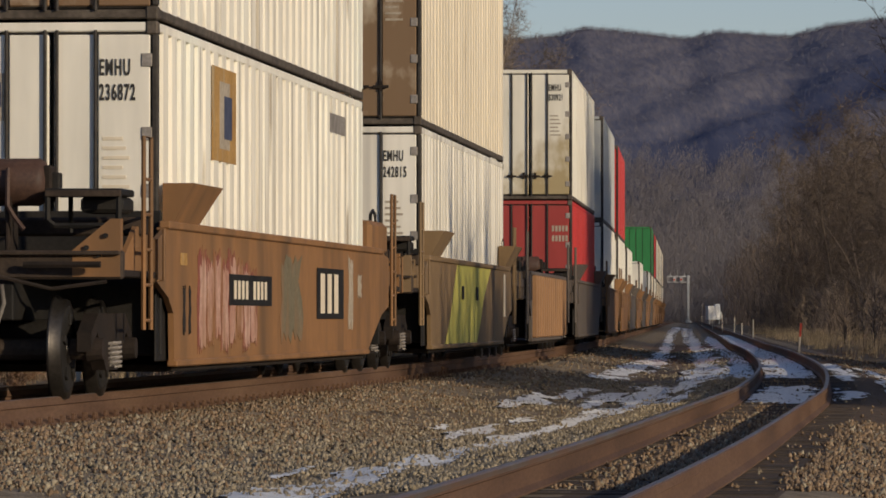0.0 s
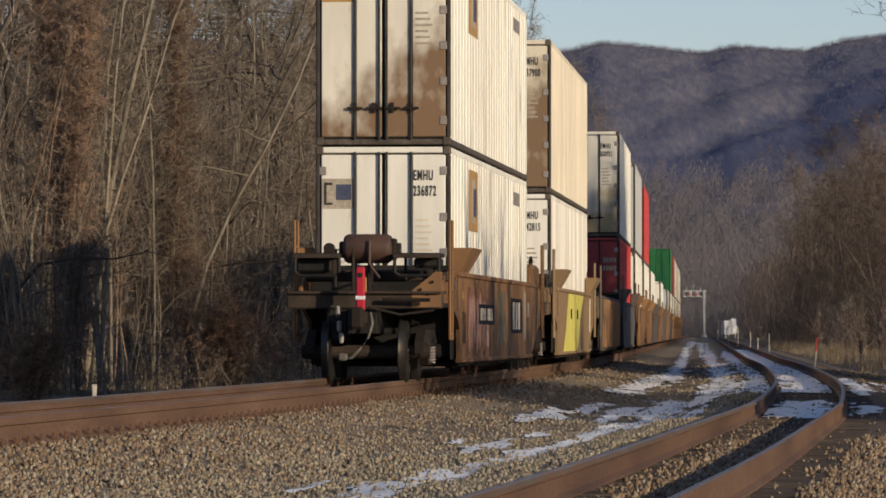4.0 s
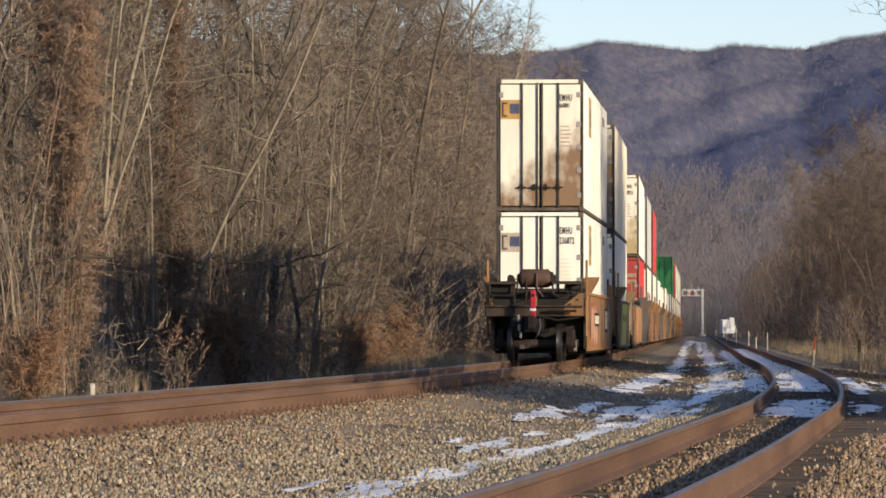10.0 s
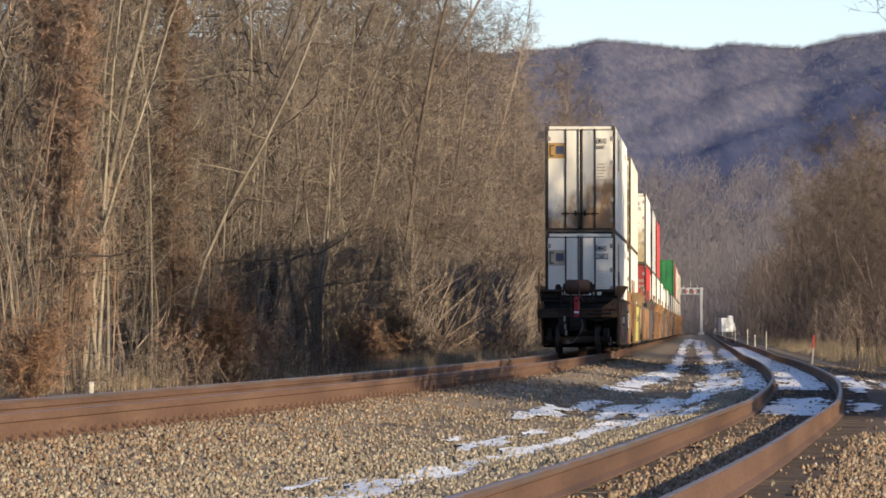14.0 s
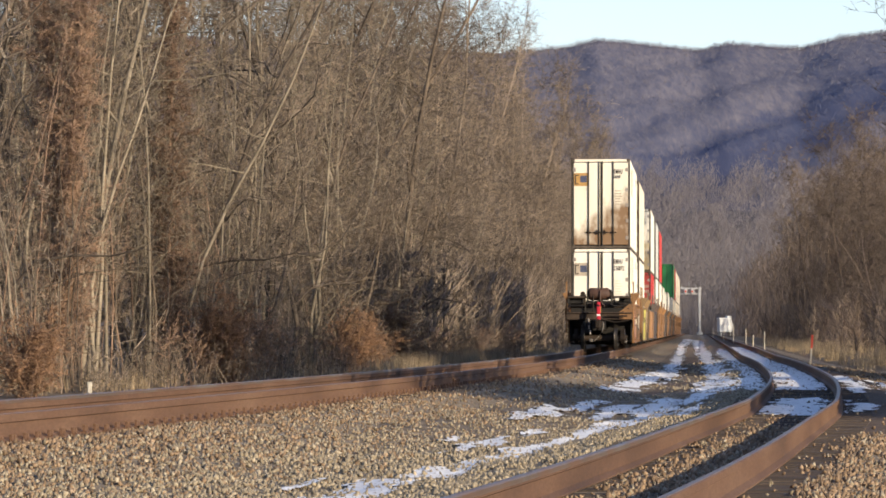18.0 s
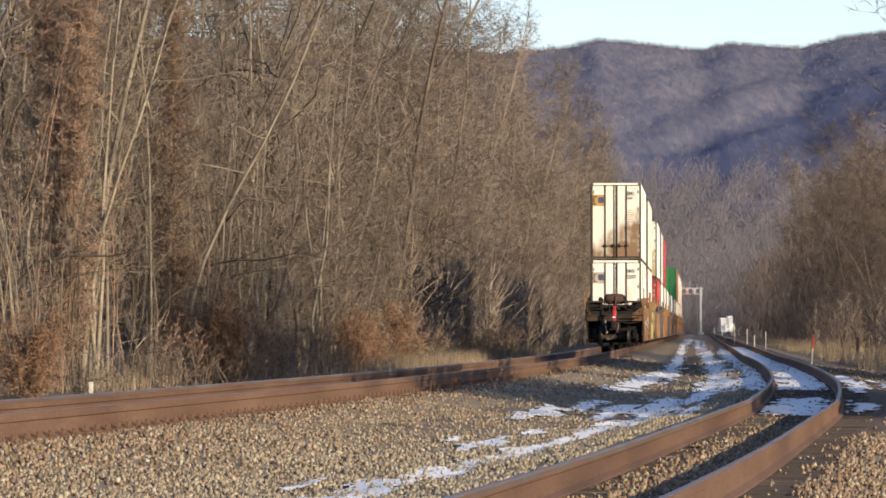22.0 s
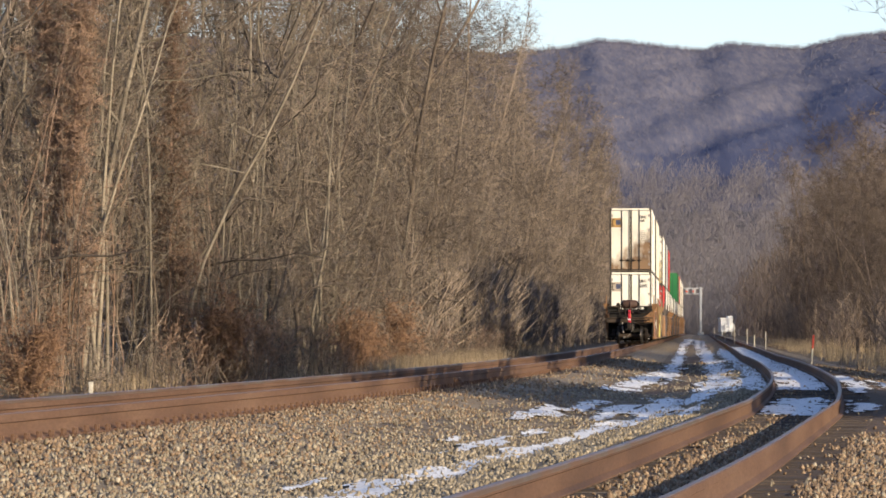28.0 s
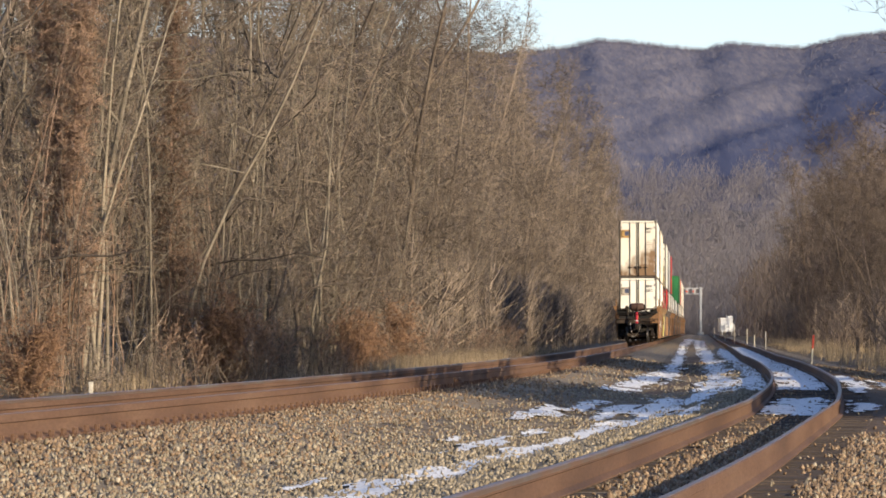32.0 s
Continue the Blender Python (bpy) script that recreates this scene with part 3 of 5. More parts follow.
# the first stretch stands more open: stems before a dim interior, sky between the crowns
open_trees = [tree_thing("tree", ("tall dark-trunked bare tree at the wood's edge", "pale-barked bare tree with crooked limbs at the wood's edge")[i % 2], 146 + i, group=LEFT, height=19, spread=3.6, limbs=24, twigs=5, fine=4,
                         thick=(0.12, 0.055, 0.10, 0.045)[i], low=0.1, bark=(M_DARKBARK, M_PALE)[i % 2], twig_mat=(M_TWIG, M_PALETWIG)[i % 2], rise=(0.7, 3.0), hair=0.009, wander=0.09, stout=(0.25, 0.5), crook=0.4) for i in range(4)]
scatter(open_trees, left_spots(106, 142, 17, 8.8, 13) + left_spots(142, 170, 3, 8.8, 9.4), (0.85, 1.1))
forked_trees = [tree_thing("tree", "pale grey tree with several leaning trunks from one root", 170 + i, group=LEFT, height=15, spread=3.0, limbs=12, twigs=5, fine=5, thick=(0.062, 0.05)[i], low=0.16,
                           bark=M_PALE, twig_mat=M_PALETWIG, hair=0.008, stems=3, lean=0.07, wander=0.1, rise=(0.8, 2.6), stout=(0.25, 0.55), crook=0.4) for i in range(2)]
scatter(forked_trees, [at_left(d, u) for d, u in ((118, 8.1), (124, 8.9), (132, 8.9), (145, 9.2))], (0.9, 1.1))
far_trees = [tree_thing("tree", "bare brown tree in the wood along the track", 30 + i, group=LEFT, height=20.5, spread=4.6, limbs=38, twigs=7, fine=8,
                        thick=0.09, low=0.03, bark=M_TWIG, twig_mat=M_TWIG, hair=0.0105, wander=0.06, cone=0.55, rise=(0.3, 2.4), droop=0.2) for i in range(4)]
scatter(far_trees, left_spots(225, 640, 100, 9.3, 14) + left_spots(170, 260, 8, 15, 24))
back_trees = [tree_thing("tree", "dim bare tree deep in the wood", 130 + i, group=LEFT, height=19, spread=4.4, limbs=30, twigs=6, fine=5,
                         thick=0.10, low=0.03, bark=M_DARKBARK, twig_mat=M_DARKTWIG, hair=0.013, cone=0.4, rise=(0.5, 2.6)) for i in range(2)]
scatter(back_trees, left_spots(108, 190, 22, 14.5, 23))
saplings = [tree_thing("sapling", ("slender pale sapling at the edge of the wood", "slender reddish sapling at the edge of the wood", "slender grey sapling at the edge of the wood")[i], 50 + i, "sapling", "saplings",
                       height=8.5, spread=1.5, limbs=9, twigs=3, fine=3, thick=(0.021, 0.02, 0.028)[i], low=0.2, bark=(M_PALE, M_REDTWIG, M_BARK)[i], twig_mat=(M_PALETWIG, M_REDTWIG, M_TWIG)[i],
                       rise=(1.5, 4.5), wander=0.09, stout=(0.35, 0.65), hair=0.006) for i in range(3)]
scatter(saplings, left_spots(105, 117, 28, 7.6, 9.5) + left_spots(117, 146, 38, 8.0, 10.5) + left_spots(146, 240, 14, 8.4, 11), (0.55, 1.2))
thickets = [tree_thing("tree", "bushy many-stemmed bare tree at the wood's edge", 120 + i, group=LEFT, height=10, spread=3.0, limbs=12, twigs=7, fine=6,
                       thick=0.06, low=0.08, bark=(M_BARK, M_PALE, M_BARK)[i], twig_mat=M_TWIG, hair=0.007, stems=3, rise=(0.2, 1.6), crook=0.34, stout=(0.22, 0.45), droop=0.1) for i in range(3)]
scatter(thickets, left_spots(130, 270, 26, 8.4, 9.8), (0.7, 1.2))
shrubs = [tree_thing("shrub", "tangled grey-brown leafless thicket below the trees", 60 + i, "shrub", "brush", height=4.0, spread=1.5, limbs=8, twigs=4, fine=6,
                     thick=0.025, low=0.0, bark=(M_BARK, M_PALE, M_BARK, M_TWIG)[i], twig_mat=M_TWIG, hair=0.007, stems=3, lean=0.18, rise=(0.6, 3.0)) for i in range(4)]
scatter(shrubs, left_spots(106, 330, 96, 7.8, 11), (0.7, 1.5))
low_shrubs = [tree_thing("shrub", "low brown leafless brush beside the ballast", 65 + i, "shrub", "brush", height=1.5, spread=1.0, limbs=7, twigs=3, fine=3,
                         thick=0.018, low=0.0, bark=M_TWIG, twig_mat=(M_TWIG, M_TWIG, M_REDTWIG)[i], hair=0.008, stems=3, rise=(0.4, 2.5)) for i in range(3)]
scatter(low_shrubs, left_spots(104, 260, 85, 5.6, 7.8), (0.6, 1.2))
red_shrubs = [tree_thing("shrub", "rounded reddish brown leafless bush by the rails", 80 + i, "shrub", "brush", height=1.75, spread=0.85, limbs=22, twigs=7, fine=6,
                         thick=0.02, low=0.0, bark=M_REDTWIG, twig_mat=M_REDBUSH, hair=0.008, stems=4, lean=0.25, rise=(0.3, 2.0), droop=-0.3, cone=0.2) for i in range(2)]
scatter(red_shrubs, [at_left(d, u) for d, u in ((131, 7.0), (103, 7.5), (155, 7.0), (158, 7.3), (132, 7.35), (141, 7.8), (168, 7.3))], (0.95, 1.25))
red_tree = [tree_thing("tree", "slender tall tree wrapped in fine reddish twigs", 95, group=LEFT, height=16, spread=1.05, limbs=160, twigs=10, fine=10,
                       thick=0.05, low=0.05, rise=(1.5, 5.0), hair=0.008, bark=M_REDTWIG, twig_mat=M_REDTWIG, cone=0.1, droop=-0.6, wander=0.03)]
scatter(red_tree, [at_left(d, u) for d, u in ((114.3, 8.42), (115, 8.2), (131, 8.6))], (0.98, 1.0))
RIGHT = "trees beyond the curving track"
right_trees = [tree_thing("tree", "dark bare tree beyond the curving track", 70 + i, group=RIGHT, height=12.5, spread=3.4, limbs=34, twigs=8, fine=12,
                          thick=0.08, low=0.03, bark=M_DARKTWIG, twig_mat=M_DARKTWIG, hair=0.008, rise=(0.5, 2.6), cone=0.5) for i in range(3)]
scatter(right_trees, right_spots(290, 420, 30, 6.5, 14) + right_spots(420, 560, 20, 6, 14))
young_trees = [tree_thing("tree", "young dark bare tree beyond the curving track", 76 + i, group=RIGHT, height=8.2, spread=2.8, limbs=30, twigs=8, fine=10,
                          thick=0.05, low=0.03, bark=M_DARKTWIG, twig_mat=M_DARKTWIG, hair=0.007, rise=(0.5, 2.6), cone=0.5) for i in range(2)]
scatter(young_trees, right_spots(185, 310, 30, 6.5, 14), (0.8, 1.1))
tall_tree = [tree_thing("tree", "tall bare tree with fine spreading branches against the sky", 99, group=RIGHT, height=21, spread=4.6, limbs=28, twigs=7, fine=4,
                        thick=0.12, low=0.3, bark=M_DARKBARK, twig_mat=M_DARKBARK, hair=0.013, rise=(0.6, 2.4), stout=(0.3, 0.6))]
scatter(tall_tree, [(20.1, 212, 0.0), (22.6, 228, 0.0)], (0.95, 1.0))


def wood_of_sticks(name, label, spots, height, mat, per=7, hair=0.05, trunk=0.16, loose=0.0):
    """Far woods: a trunk and a fan of limbs for each spot, in one mesh."""
    rng = np.random.default_rng(len(spots))
    segs = []
    for x, y, z in spots:
        h = height * rng.uniform(0.75, 1.1)
        segs.append((x, y, z, trunk, x + rng.normal(0, 0.3), y, z + h * 0.9, trunk * 0.3))
        reach = min(1.7, 0.13 * height)
        for _ in range(per):
            a = z + h * rng.uniform(0.05, 0.75)
            if loose:
                bx, by = x + rng.normal(0, loose), y + rng.normal(0, loose)
                a = z + (h - 1.2) * rng.uniform(0.0, 1.0) ** 0.8 * (1 - 0.08 * abs(bx - x))
                segs.append((bx, by, a, hair * 1.4, bx + rng.normal(0, 0.6), by + rng.normal(0, 0.6), a + rng.uniform(0.8, 2.6), hair * 0.6))
            else:
                segs.append((x, y, a, hair * 1.4, x + rng.normal(0, reach), y + rng.normal(0, reach), min(z + h, a + h * rng.uniform(0.12, 0.4)), hair * 0.6))
    return tagged(new(name, sticks(name, segs, mat, 3, True)), label, "woods", kind="stuff")


wood_of_sticks("woods", "grey-brown bare woods along the far track", left_spots(560, 1000, 500, 9.3, 20) + left_spots(300, 700, 350, 15, 30), 21, M_TWIG, 60, 0.035, 0.12, 1.8)
wood_of_sticks("woods", "dark bare woods far beyond the curving track", right_spots(330, 600, 620, 8, 26), 12, M_DARKTWIG, 46, 0.024, 0.1, 1.6)
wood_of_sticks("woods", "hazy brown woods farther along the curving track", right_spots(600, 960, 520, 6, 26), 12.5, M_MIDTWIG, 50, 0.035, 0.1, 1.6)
wood_of_sticks("woods", "dense young woods close beyond the curving track", [p for p in right_spots(55, 190, 200, 9.5, 14) if noise.noise(Vector((p[1] * 0.13, 4.0, 0.0))) > (0.08 if 68 < p[1] < 108 else -0.12)], 7.6, M_DARKTWIG, 80, 0.026, 0.06)
wood_of_sticks("woods", "clump of taller bare trees beyond the curving track", [(16.4 + 0.4 * (k % 5), 107.5 + 0.62 * k, 0.0) for k in range(42)], 13.0, M_DARKTWIG, 90, 0.035, 0.08)
wood_of_sticks("brush", "dense low brush beside the curving track", [(12.5 + 0.3 * (k % 5), 50.0 + 0.45 * k, 0.0) for k in range(34)], 4.5, M_DARKTWIG, 70, 0.03, 0.04)
wood_of_sticks("woods", "clump of young trees beside the curving track", [(12.8 + 0.45 * (k % 6), 60.0 + 0.62 * k, 0.0) for k in range(28)], 8.2, M_DARKTWIG, 50, 0.03, 0.06)


wood_of_sticks("brush", "tangled leafless brush along the foot of the far wood", left_spots(190, 700, 420, 7.2, 9.5), 5.5, M_TWIG, 34, 0.02, 0.03)
wood_of_sticks("brush", "dark leafless brush at the foot of the woods", right_spots(185, 600, 380, 5.5, 9), 3.6, M_DARKTWIG, 34, 0.016, 0.03)


def grass(name, label, spots, height, mat, blades):
    rng = np.random.default_rng(len(spots) + 5)
    segs = []
    for x, y, z in spots:
        for _ in range(blades):
            px, py = x + rng.normal(0, 0.2), y + rng.normal(0, 0.25)
            h = height * rng.uniform(0.4, 1.1)
            segs.append((px, py, z - 0.03, 0.009, px + rng.normal(0, 0.12) * h, py + rng.normal(0, 0.15), z + h, 0.003))
    return tagged(new(name, sticks(name, segs, mat, 3, True)), label, "grass", kind="stuff")


grass("dry_grass", "straw-coloured dry grass along the edge of the wood", left_spots(104, 330, 130, 5.0, 9.0) + left_spots(150, 200, 220, 4.9, 6.6), 0.72, M_STRAW, 24)
grass("dry_grass", "tall pale dry grass beyond the curving track", right_spots(130, 420, 380, 3.2, 9), 0.75, M_STRAW, 18)


# ---- hill and far woods ----
def crest(x):
    """Height of the ridge, at 2400 m."""
    return float(np.interp(x, [-900, -200, 30, 60, 75, 98, 126, 140, 175, 195, 216, 320, 900], [150, 148, 136, 138, 142, 140, 137, 140, 138, 143, 146, 158, 170]))


def build_hill():
    xs = np.linspace(-500, 700, 401)
    ts = np.linspace(0, 1, 110)
    v, f = [], []
    for t in ts:
        y = 1500 + 900 * t
        for x in xs:
            fall = t ** 0.8
            z = crest(x * 2400 / y) * fall
            slant = x - 0.31 * y      # spurs slant up the slope
            z += (6 * noise.noise(Vector((slant * 0.011, y * 0.002, 0))) + 5 * noise.noise(Vector((slant * 0.032, y * 0.006, 4)))) * math.sin(math.pi * t)
            z += 1.5 * abs(noise.noise(Vector((x * 0.16, y * 0.06, 1)))) + 0.8 * noise.noise(Vector((x * 0.4, y * 0.15, 2)))
            v.append((x, y, z))
    n = len(xs)
    for i in range(len(ts) - 1):
        for j in range(n - 1):
            f.append((i * n + j, i * n + j + 1, (i + 1) * n + j + 1, (i + 1) * n + j))
    me = bpy.data.meshes.new("hill")
    me.from_pydata(v, [], f)
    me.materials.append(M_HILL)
    me.materials.append(M_FOOT)
    me.polygons.foreach_set("material_index", [1 if q[0] < n * (25 + int(6 * noise.noise(Vector((q[0] % n * 0.05, 0, 0))))) else 0 for q in f])
    me.polygons.foreach_set("use_smooth", [True] * len(f))
    me.update()
    tagged(new("backdrop_hill", me), "long wooded ridge with purple-grey distance haze in its colour", "hill", kind="structure")
    rng = np.random.default_rng(8)
    segs = []
    for k in range(24000):
        t = 1 - rng.random() ** 1.25
        y = 1500 + 900 * t
        x = rng.uniform(30, 255) * y / 2400
        row, col = t * 109, (x + 500) / 3
        i, j = min(108, int(row)), int(col)
        near, far = (v[q * n + j][2] * (1 - col + j) + v[q * n + j + 1][2] * (col - j) for q in (i, i + 1))
        z = near + (far - near) * (row - i)
        clump = 1 + 1.1 * noise.noise(Vector((x * 0.22, y * 0.1, 3)))
        segs.append((x, y, z - 0.5, rng.uniform(0.1, 0.2), x + rng.normal(0, 0.5), y - rng.uniform(0, 0.4), z + clump * rng.uniform(0.5, 1.6) * (1.6 if t > 0.95 else 1.0), 0.1))
    for k in range(4500):
        y = 2400 - rng.uniform(0, 14)
        x = rng.uniform(30, 255)
        z = crest(x * 2400 / y) + 1.5
        tall = max(0.3, 1 + 1.3 * noise.noise(Vector((x * 0.35, 0, 7))) + 0.8 * noise.noise(Vector((x * 0.06, 0, 2))))
        segs.append((x, y, z - 2.5, 0.07, x + rng.normal(0, 0.9), y, z - 0.6 + tall * rng.uniform(0.3, 1.5), 0.05))
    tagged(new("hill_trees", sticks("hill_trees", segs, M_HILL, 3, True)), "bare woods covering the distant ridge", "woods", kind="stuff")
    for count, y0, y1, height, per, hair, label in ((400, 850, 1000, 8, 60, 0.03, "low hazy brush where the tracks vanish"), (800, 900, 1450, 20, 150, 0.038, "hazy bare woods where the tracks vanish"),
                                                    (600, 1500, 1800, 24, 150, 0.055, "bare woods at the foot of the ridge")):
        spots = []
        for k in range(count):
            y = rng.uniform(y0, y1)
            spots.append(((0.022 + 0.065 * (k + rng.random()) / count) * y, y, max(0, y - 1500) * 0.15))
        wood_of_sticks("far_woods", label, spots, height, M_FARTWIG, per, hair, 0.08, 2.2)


build_hill()


# ---- line-side things ----
M_GALV = material("galvanised_steel", [(0.36, 0.36, 0.36), (0.48, 0.48, 0.47)], 1.5, 0.5, 0.3, 0.05, 20)
M_WHITEBOX = material("white_cabinet_paint", [(0.7, 0.7, 0.68), (0.8, 0.8, 0.78)], 1.0, 0.6, 0.0, 0.1, 10)
M_REDPOST = material("faded_red_marker", [(0.5, 0.06, 0.04), (0.6, 0.1, 0.06)], 2, 0.6, 0, 0, 20)
M_STAKE = material("pale_weathered_stake", [(0.45, 0.4, 0.32), (0.6, 0.55, 0.45)], 3, 0.85, 0, 0.2, 20)
M_SIGNALBACK = material("black_signal_back", [(0.02, 0.02, 0.02), (0.04, 0.04, 0.04)], 3, 0.6, 0, 0, 20)


def signal_bridge(x, y, z):
    g = tagged(new("signal_bridge"), "pale steel cantilever signal bridge reaching over the track", "signal bridge")
    g.matrix_basis = pose(x, y, z)
    part("mast", Shape().box(-0.2, 0.2, -0.22, 0.22, 0, 7.7, 0.04), M_GALV, g)
    part("footing", Shape().box(-0.5, 0.5, -0.5, 0.5, -0.1, 0.35, 0.05), M_GALV, g)
    arm = part("arm", Shape().box(-3.4, 0.3, -0.1, 0.1, 7.4, 7.6).box(-3.4, 0.3, -0.1, 0.1, 6.5, 6.66), M_GALV, g)
    for k in range(6):
        x0 = -3.3 + k * 0.6
        part("brace", Shape().tube([(x0, 0, 6.6), (x0 + (0.55 if k % 2 else 0.05), 0, 7.45)], 0.055, 6), M_GALV, arm)
    for k, xx in enumerate((-2.3, -1.2)):
        s = part("signal_head", Shape().box(xx - 0.22, xx + 0.22, -0.35, -0.12, 6.6, 7.5, 0.06), M_GALV, g)
        part("signal_target", Shape().tube([(xx, -0.36, 7.0), (xx, -0.40, 7.0)], 0.17, 14), M_REDPOST, s, "faded red disc")
    for k, xx in enumerate((-2.9, -1.75, -0.6)):
        part("walkway_post", Shape().tube([(xx, 0, 7.6), (xx, 0, 8.5 if k == 1 else 8.1)], 0.05, 6), M_GALV, g)
    return g


signal_bridge((1240 - 784) / FOCAL * 800, 800, EYE.z - 0.75)


def cabinet(x, y, z):
    c = tagged(new("equipment_cabinet"), "small white line-side equipment hut beside the far track", "equipment hut")
    c.matrix_basis = pose(x, y, z, 0, 0, 8)
    part("body", Shape().box(-0.85, 0.7, -0.8, 0.8, 0.35, 1.95, 0.03), M_WHITEBOX, c)
    part("roof", Shape().box(-0.95, 0.3, -0.9, 0.9, 1.95, 2.1, 0.03), M_WHITEBOX, c)
    part("roof_box", Shape().box(0.1, 0.75, -0.5, 0.5, 1.95, 2.35, 0.03), M_WHITEBOX, c)
    for k in (-0.7, 0.5):
        part("foot", Shape().box(k, k + 0.15, -0.7, 0.7, -0.15, 0.35, 0.02), M_GALV, c)
    part("door", Shape().box(-0.35, 0.25, -0.84, -0.8, 0.45, 1.8, 0.01), M_WHITEBOX, c)
    part("side_box", Shape().box(0.7, 0.98, -0.4, 0.4, 0.5, 1.4, 0.02), M_GALV, c)
    return c


cabinet((1285 - 784) / FOCAL * 620, 620, EYE.z - 0.6)


def post(name, label, px, d, h, mat, top=None, lean=0.0):
    x = (px - 784) / FOCAL * d
    z = ground_z(x - left_x(d), d)
    p = tagged(new(name), label, "marker post", group="line-side posts")
    p.matrix_basis = pose(x, d, z - 0.05, 0, lean, 0)
    part("shaft", Shape().box(-0.028, 0.028, -0.03, 0.03, 0, h, 0.008), mat, p)
    part("cap", Shape().box(-0.032, 0.032, -0.036, 0.036, h * 0.55 if top else h - 0.06, h + 0.01, 0.008), top or mat, p)
    return p


post("marker_post", "leaning marker post with a faded red top", 1436, 160, 0.95, M_STAKE, M_REDPOST, 4)
for px, d, h in ((1300, 330, 1.2), (1355, 240, 0.95), (1322, 290, 1.0), (1264, 520, 1.2), (1283, 420, 0.9), (1335, 260, 0.7)):
    post("stake", "pale wooden stake in the dry grass", px, d, h, M_STAKE)
post("stake", "short white stake at the foot of the wood", 917, 290, 0.5, M_STAKE)
post("stake", "short pale stake beside the train's track", 161, 64, 0.66, M_STAKE)


# ---- the train ----
W, H = 1.90, 2.895          # container width and height
HALF = W / 2


def paint(name, c, dirt=(0.2, 0.13, 0.08), at=0.56, rough=0.55, streak=0.18):
    hi = tuple(min(0.85, x * 1.06) for x in c)
    lo = tuple(x * 0.86 for x in c)
    return material(name, [lo, c, hi], 0.5, rough, 0.0, 0.05, 5, dirt=dirt, dirt_at=at, dirt_scale=0.9, stretch=(1, 1, streak), spec=0.4, grit=0.25)


def streaked(m, colour, much=0.75, at=0.6):
    """Adds narrow dark lines down the sheet walls, uneven from rib to rib."""
    n, l = m.node_tree.nodes, m.node_tree.links
    bsdf = n["Principled BSDF"]
    was = bsdf.inputs["Base Color"].links[0].from_socket
    tc = n.new("ShaderNodeTexCoord")
    for scale, low in (((1.0, 3.2, 0.12), at), ((1.0, 11.0, 0.5), at + 0.03)):
        mp = n.new("ShaderNodeMapping")
        mp.inputs["Scale"].default_value = scale
        l.new(tc.outputs["Object"], mp.inputs[0])
        dark_line = n.new("ShaderNodeTexNoise")
        dark_line.inputs["Scale"].default_value, dark_line.inputs["Detail"].default_value = 1.0, 3
        l.new(mp.outputs[0], dark_line.inputs["Vector"])
        cut = n.new("ShaderNodeMapRange")
        cut.inputs[1].default_value, cut.inputs[2].default_value, cut.inputs[4].default_value = low, low + 0.09, much
        l.new(dark_line.outputs[0], cut.inputs[0])
        mix = n.new("ShaderNodeMix")
        mix.data_type = "RGBA"
        l.new(cut.outputs[0], mix.inputs[0])
        l.new(was, mix.inputs[6])
        mix.inputs[7].default_value = (*colour, 1)
        was = mix.outputs[2]
    l.new(was, bsdf.inputs["Base Color"])
    return m


M_WHITE = paint("white_container_paint", (0.87, 0.82, 0.70), at=0.61)
M_SIDEWHITE = streaked(paint("white_sheet_wall_paint", (0.87, 0.82, 0.70), at=0.62), (0.27, 0.225, 0.165), 0.8, 0.565)
M_STREAKED = material("streaked_white_paint", [(0.5, 0.465, 0.4), (0.85, 0.80, 0.69), (0.88, 0.84, 0.73)], 1.5, 0.6, 0, 0.03, 6, stretch=(1, 1.6, 0.06), grit=0.3)
M_CREAM = paint("cream_container_paint", (0.8, 0.7, 0.53), at=0.6)
M_GREY = paint("grey_white_paint", (0.5, 0.5, 0.47), at=0.58)
M_RED = paint("red_container_paint", (0.55, 0.035, 0.03), (0.25, 0.1, 0.07), 0.62)
M_GREEN = paint("green_container_paint", (0.03, 0.2, 0.06), (0.1, 0.12, 0.06), 0.6)
M_BROWNCAR = paint("rusty_brown_car_paint", (0.275, 0.137, 0.053), (0.135, 0.076, 0.036), 0.47, 0.75, 1.0)
M_YELLOWCAR = paint("yellow_car_paint", (0.62, 0.55, 0.12), (0.4, 0.33, 0.12), 0.62, 0.7)
M_DARKCAR = paint("dark_grey_car_paint", (0.105, 0.085, 0.07), (0.15, 0.095, 0.06), 0.55, 0.75, 0.6)
M_ORANGECAR = paint("orange_car_paint", (0.31, 0.165, 0.075), (0.2, 0.11, 0.06), 0.54, 0.7, 1.0)
M_BLACK = material("grimy_black_steel", [(0.012, 0.011, 0.010), (0.03, 0.026, 0.022)], 3, 0.7, 0.2, 0.2, 30)
M_GRIME = material("brown_grime", [(0.014, 0.010, 0.007), (0.032, 0.021, 0.015)], 3, 0.85, 0.0, 0.3, 30)
M_TANK = material("brown_tank_paint", [(0.058, 0.031, 0.022), (0.09, 0.05, 0.035)], 3, 0.6, 0.0, 0.2, 30)
M_STEEL = material("polished_wheel_tread", [(0.045, 0.039, 0.034), (0.09, 0.08, 0.07)], 2, 0.38, 0.8, 0.03, 30)
M_HOSE = material("dusty_rubber_hose", [(0.10, 0.085, 0.07), (0.17, 0.15, 0.125)], 3, 0.8, 0, 0.1, 30)
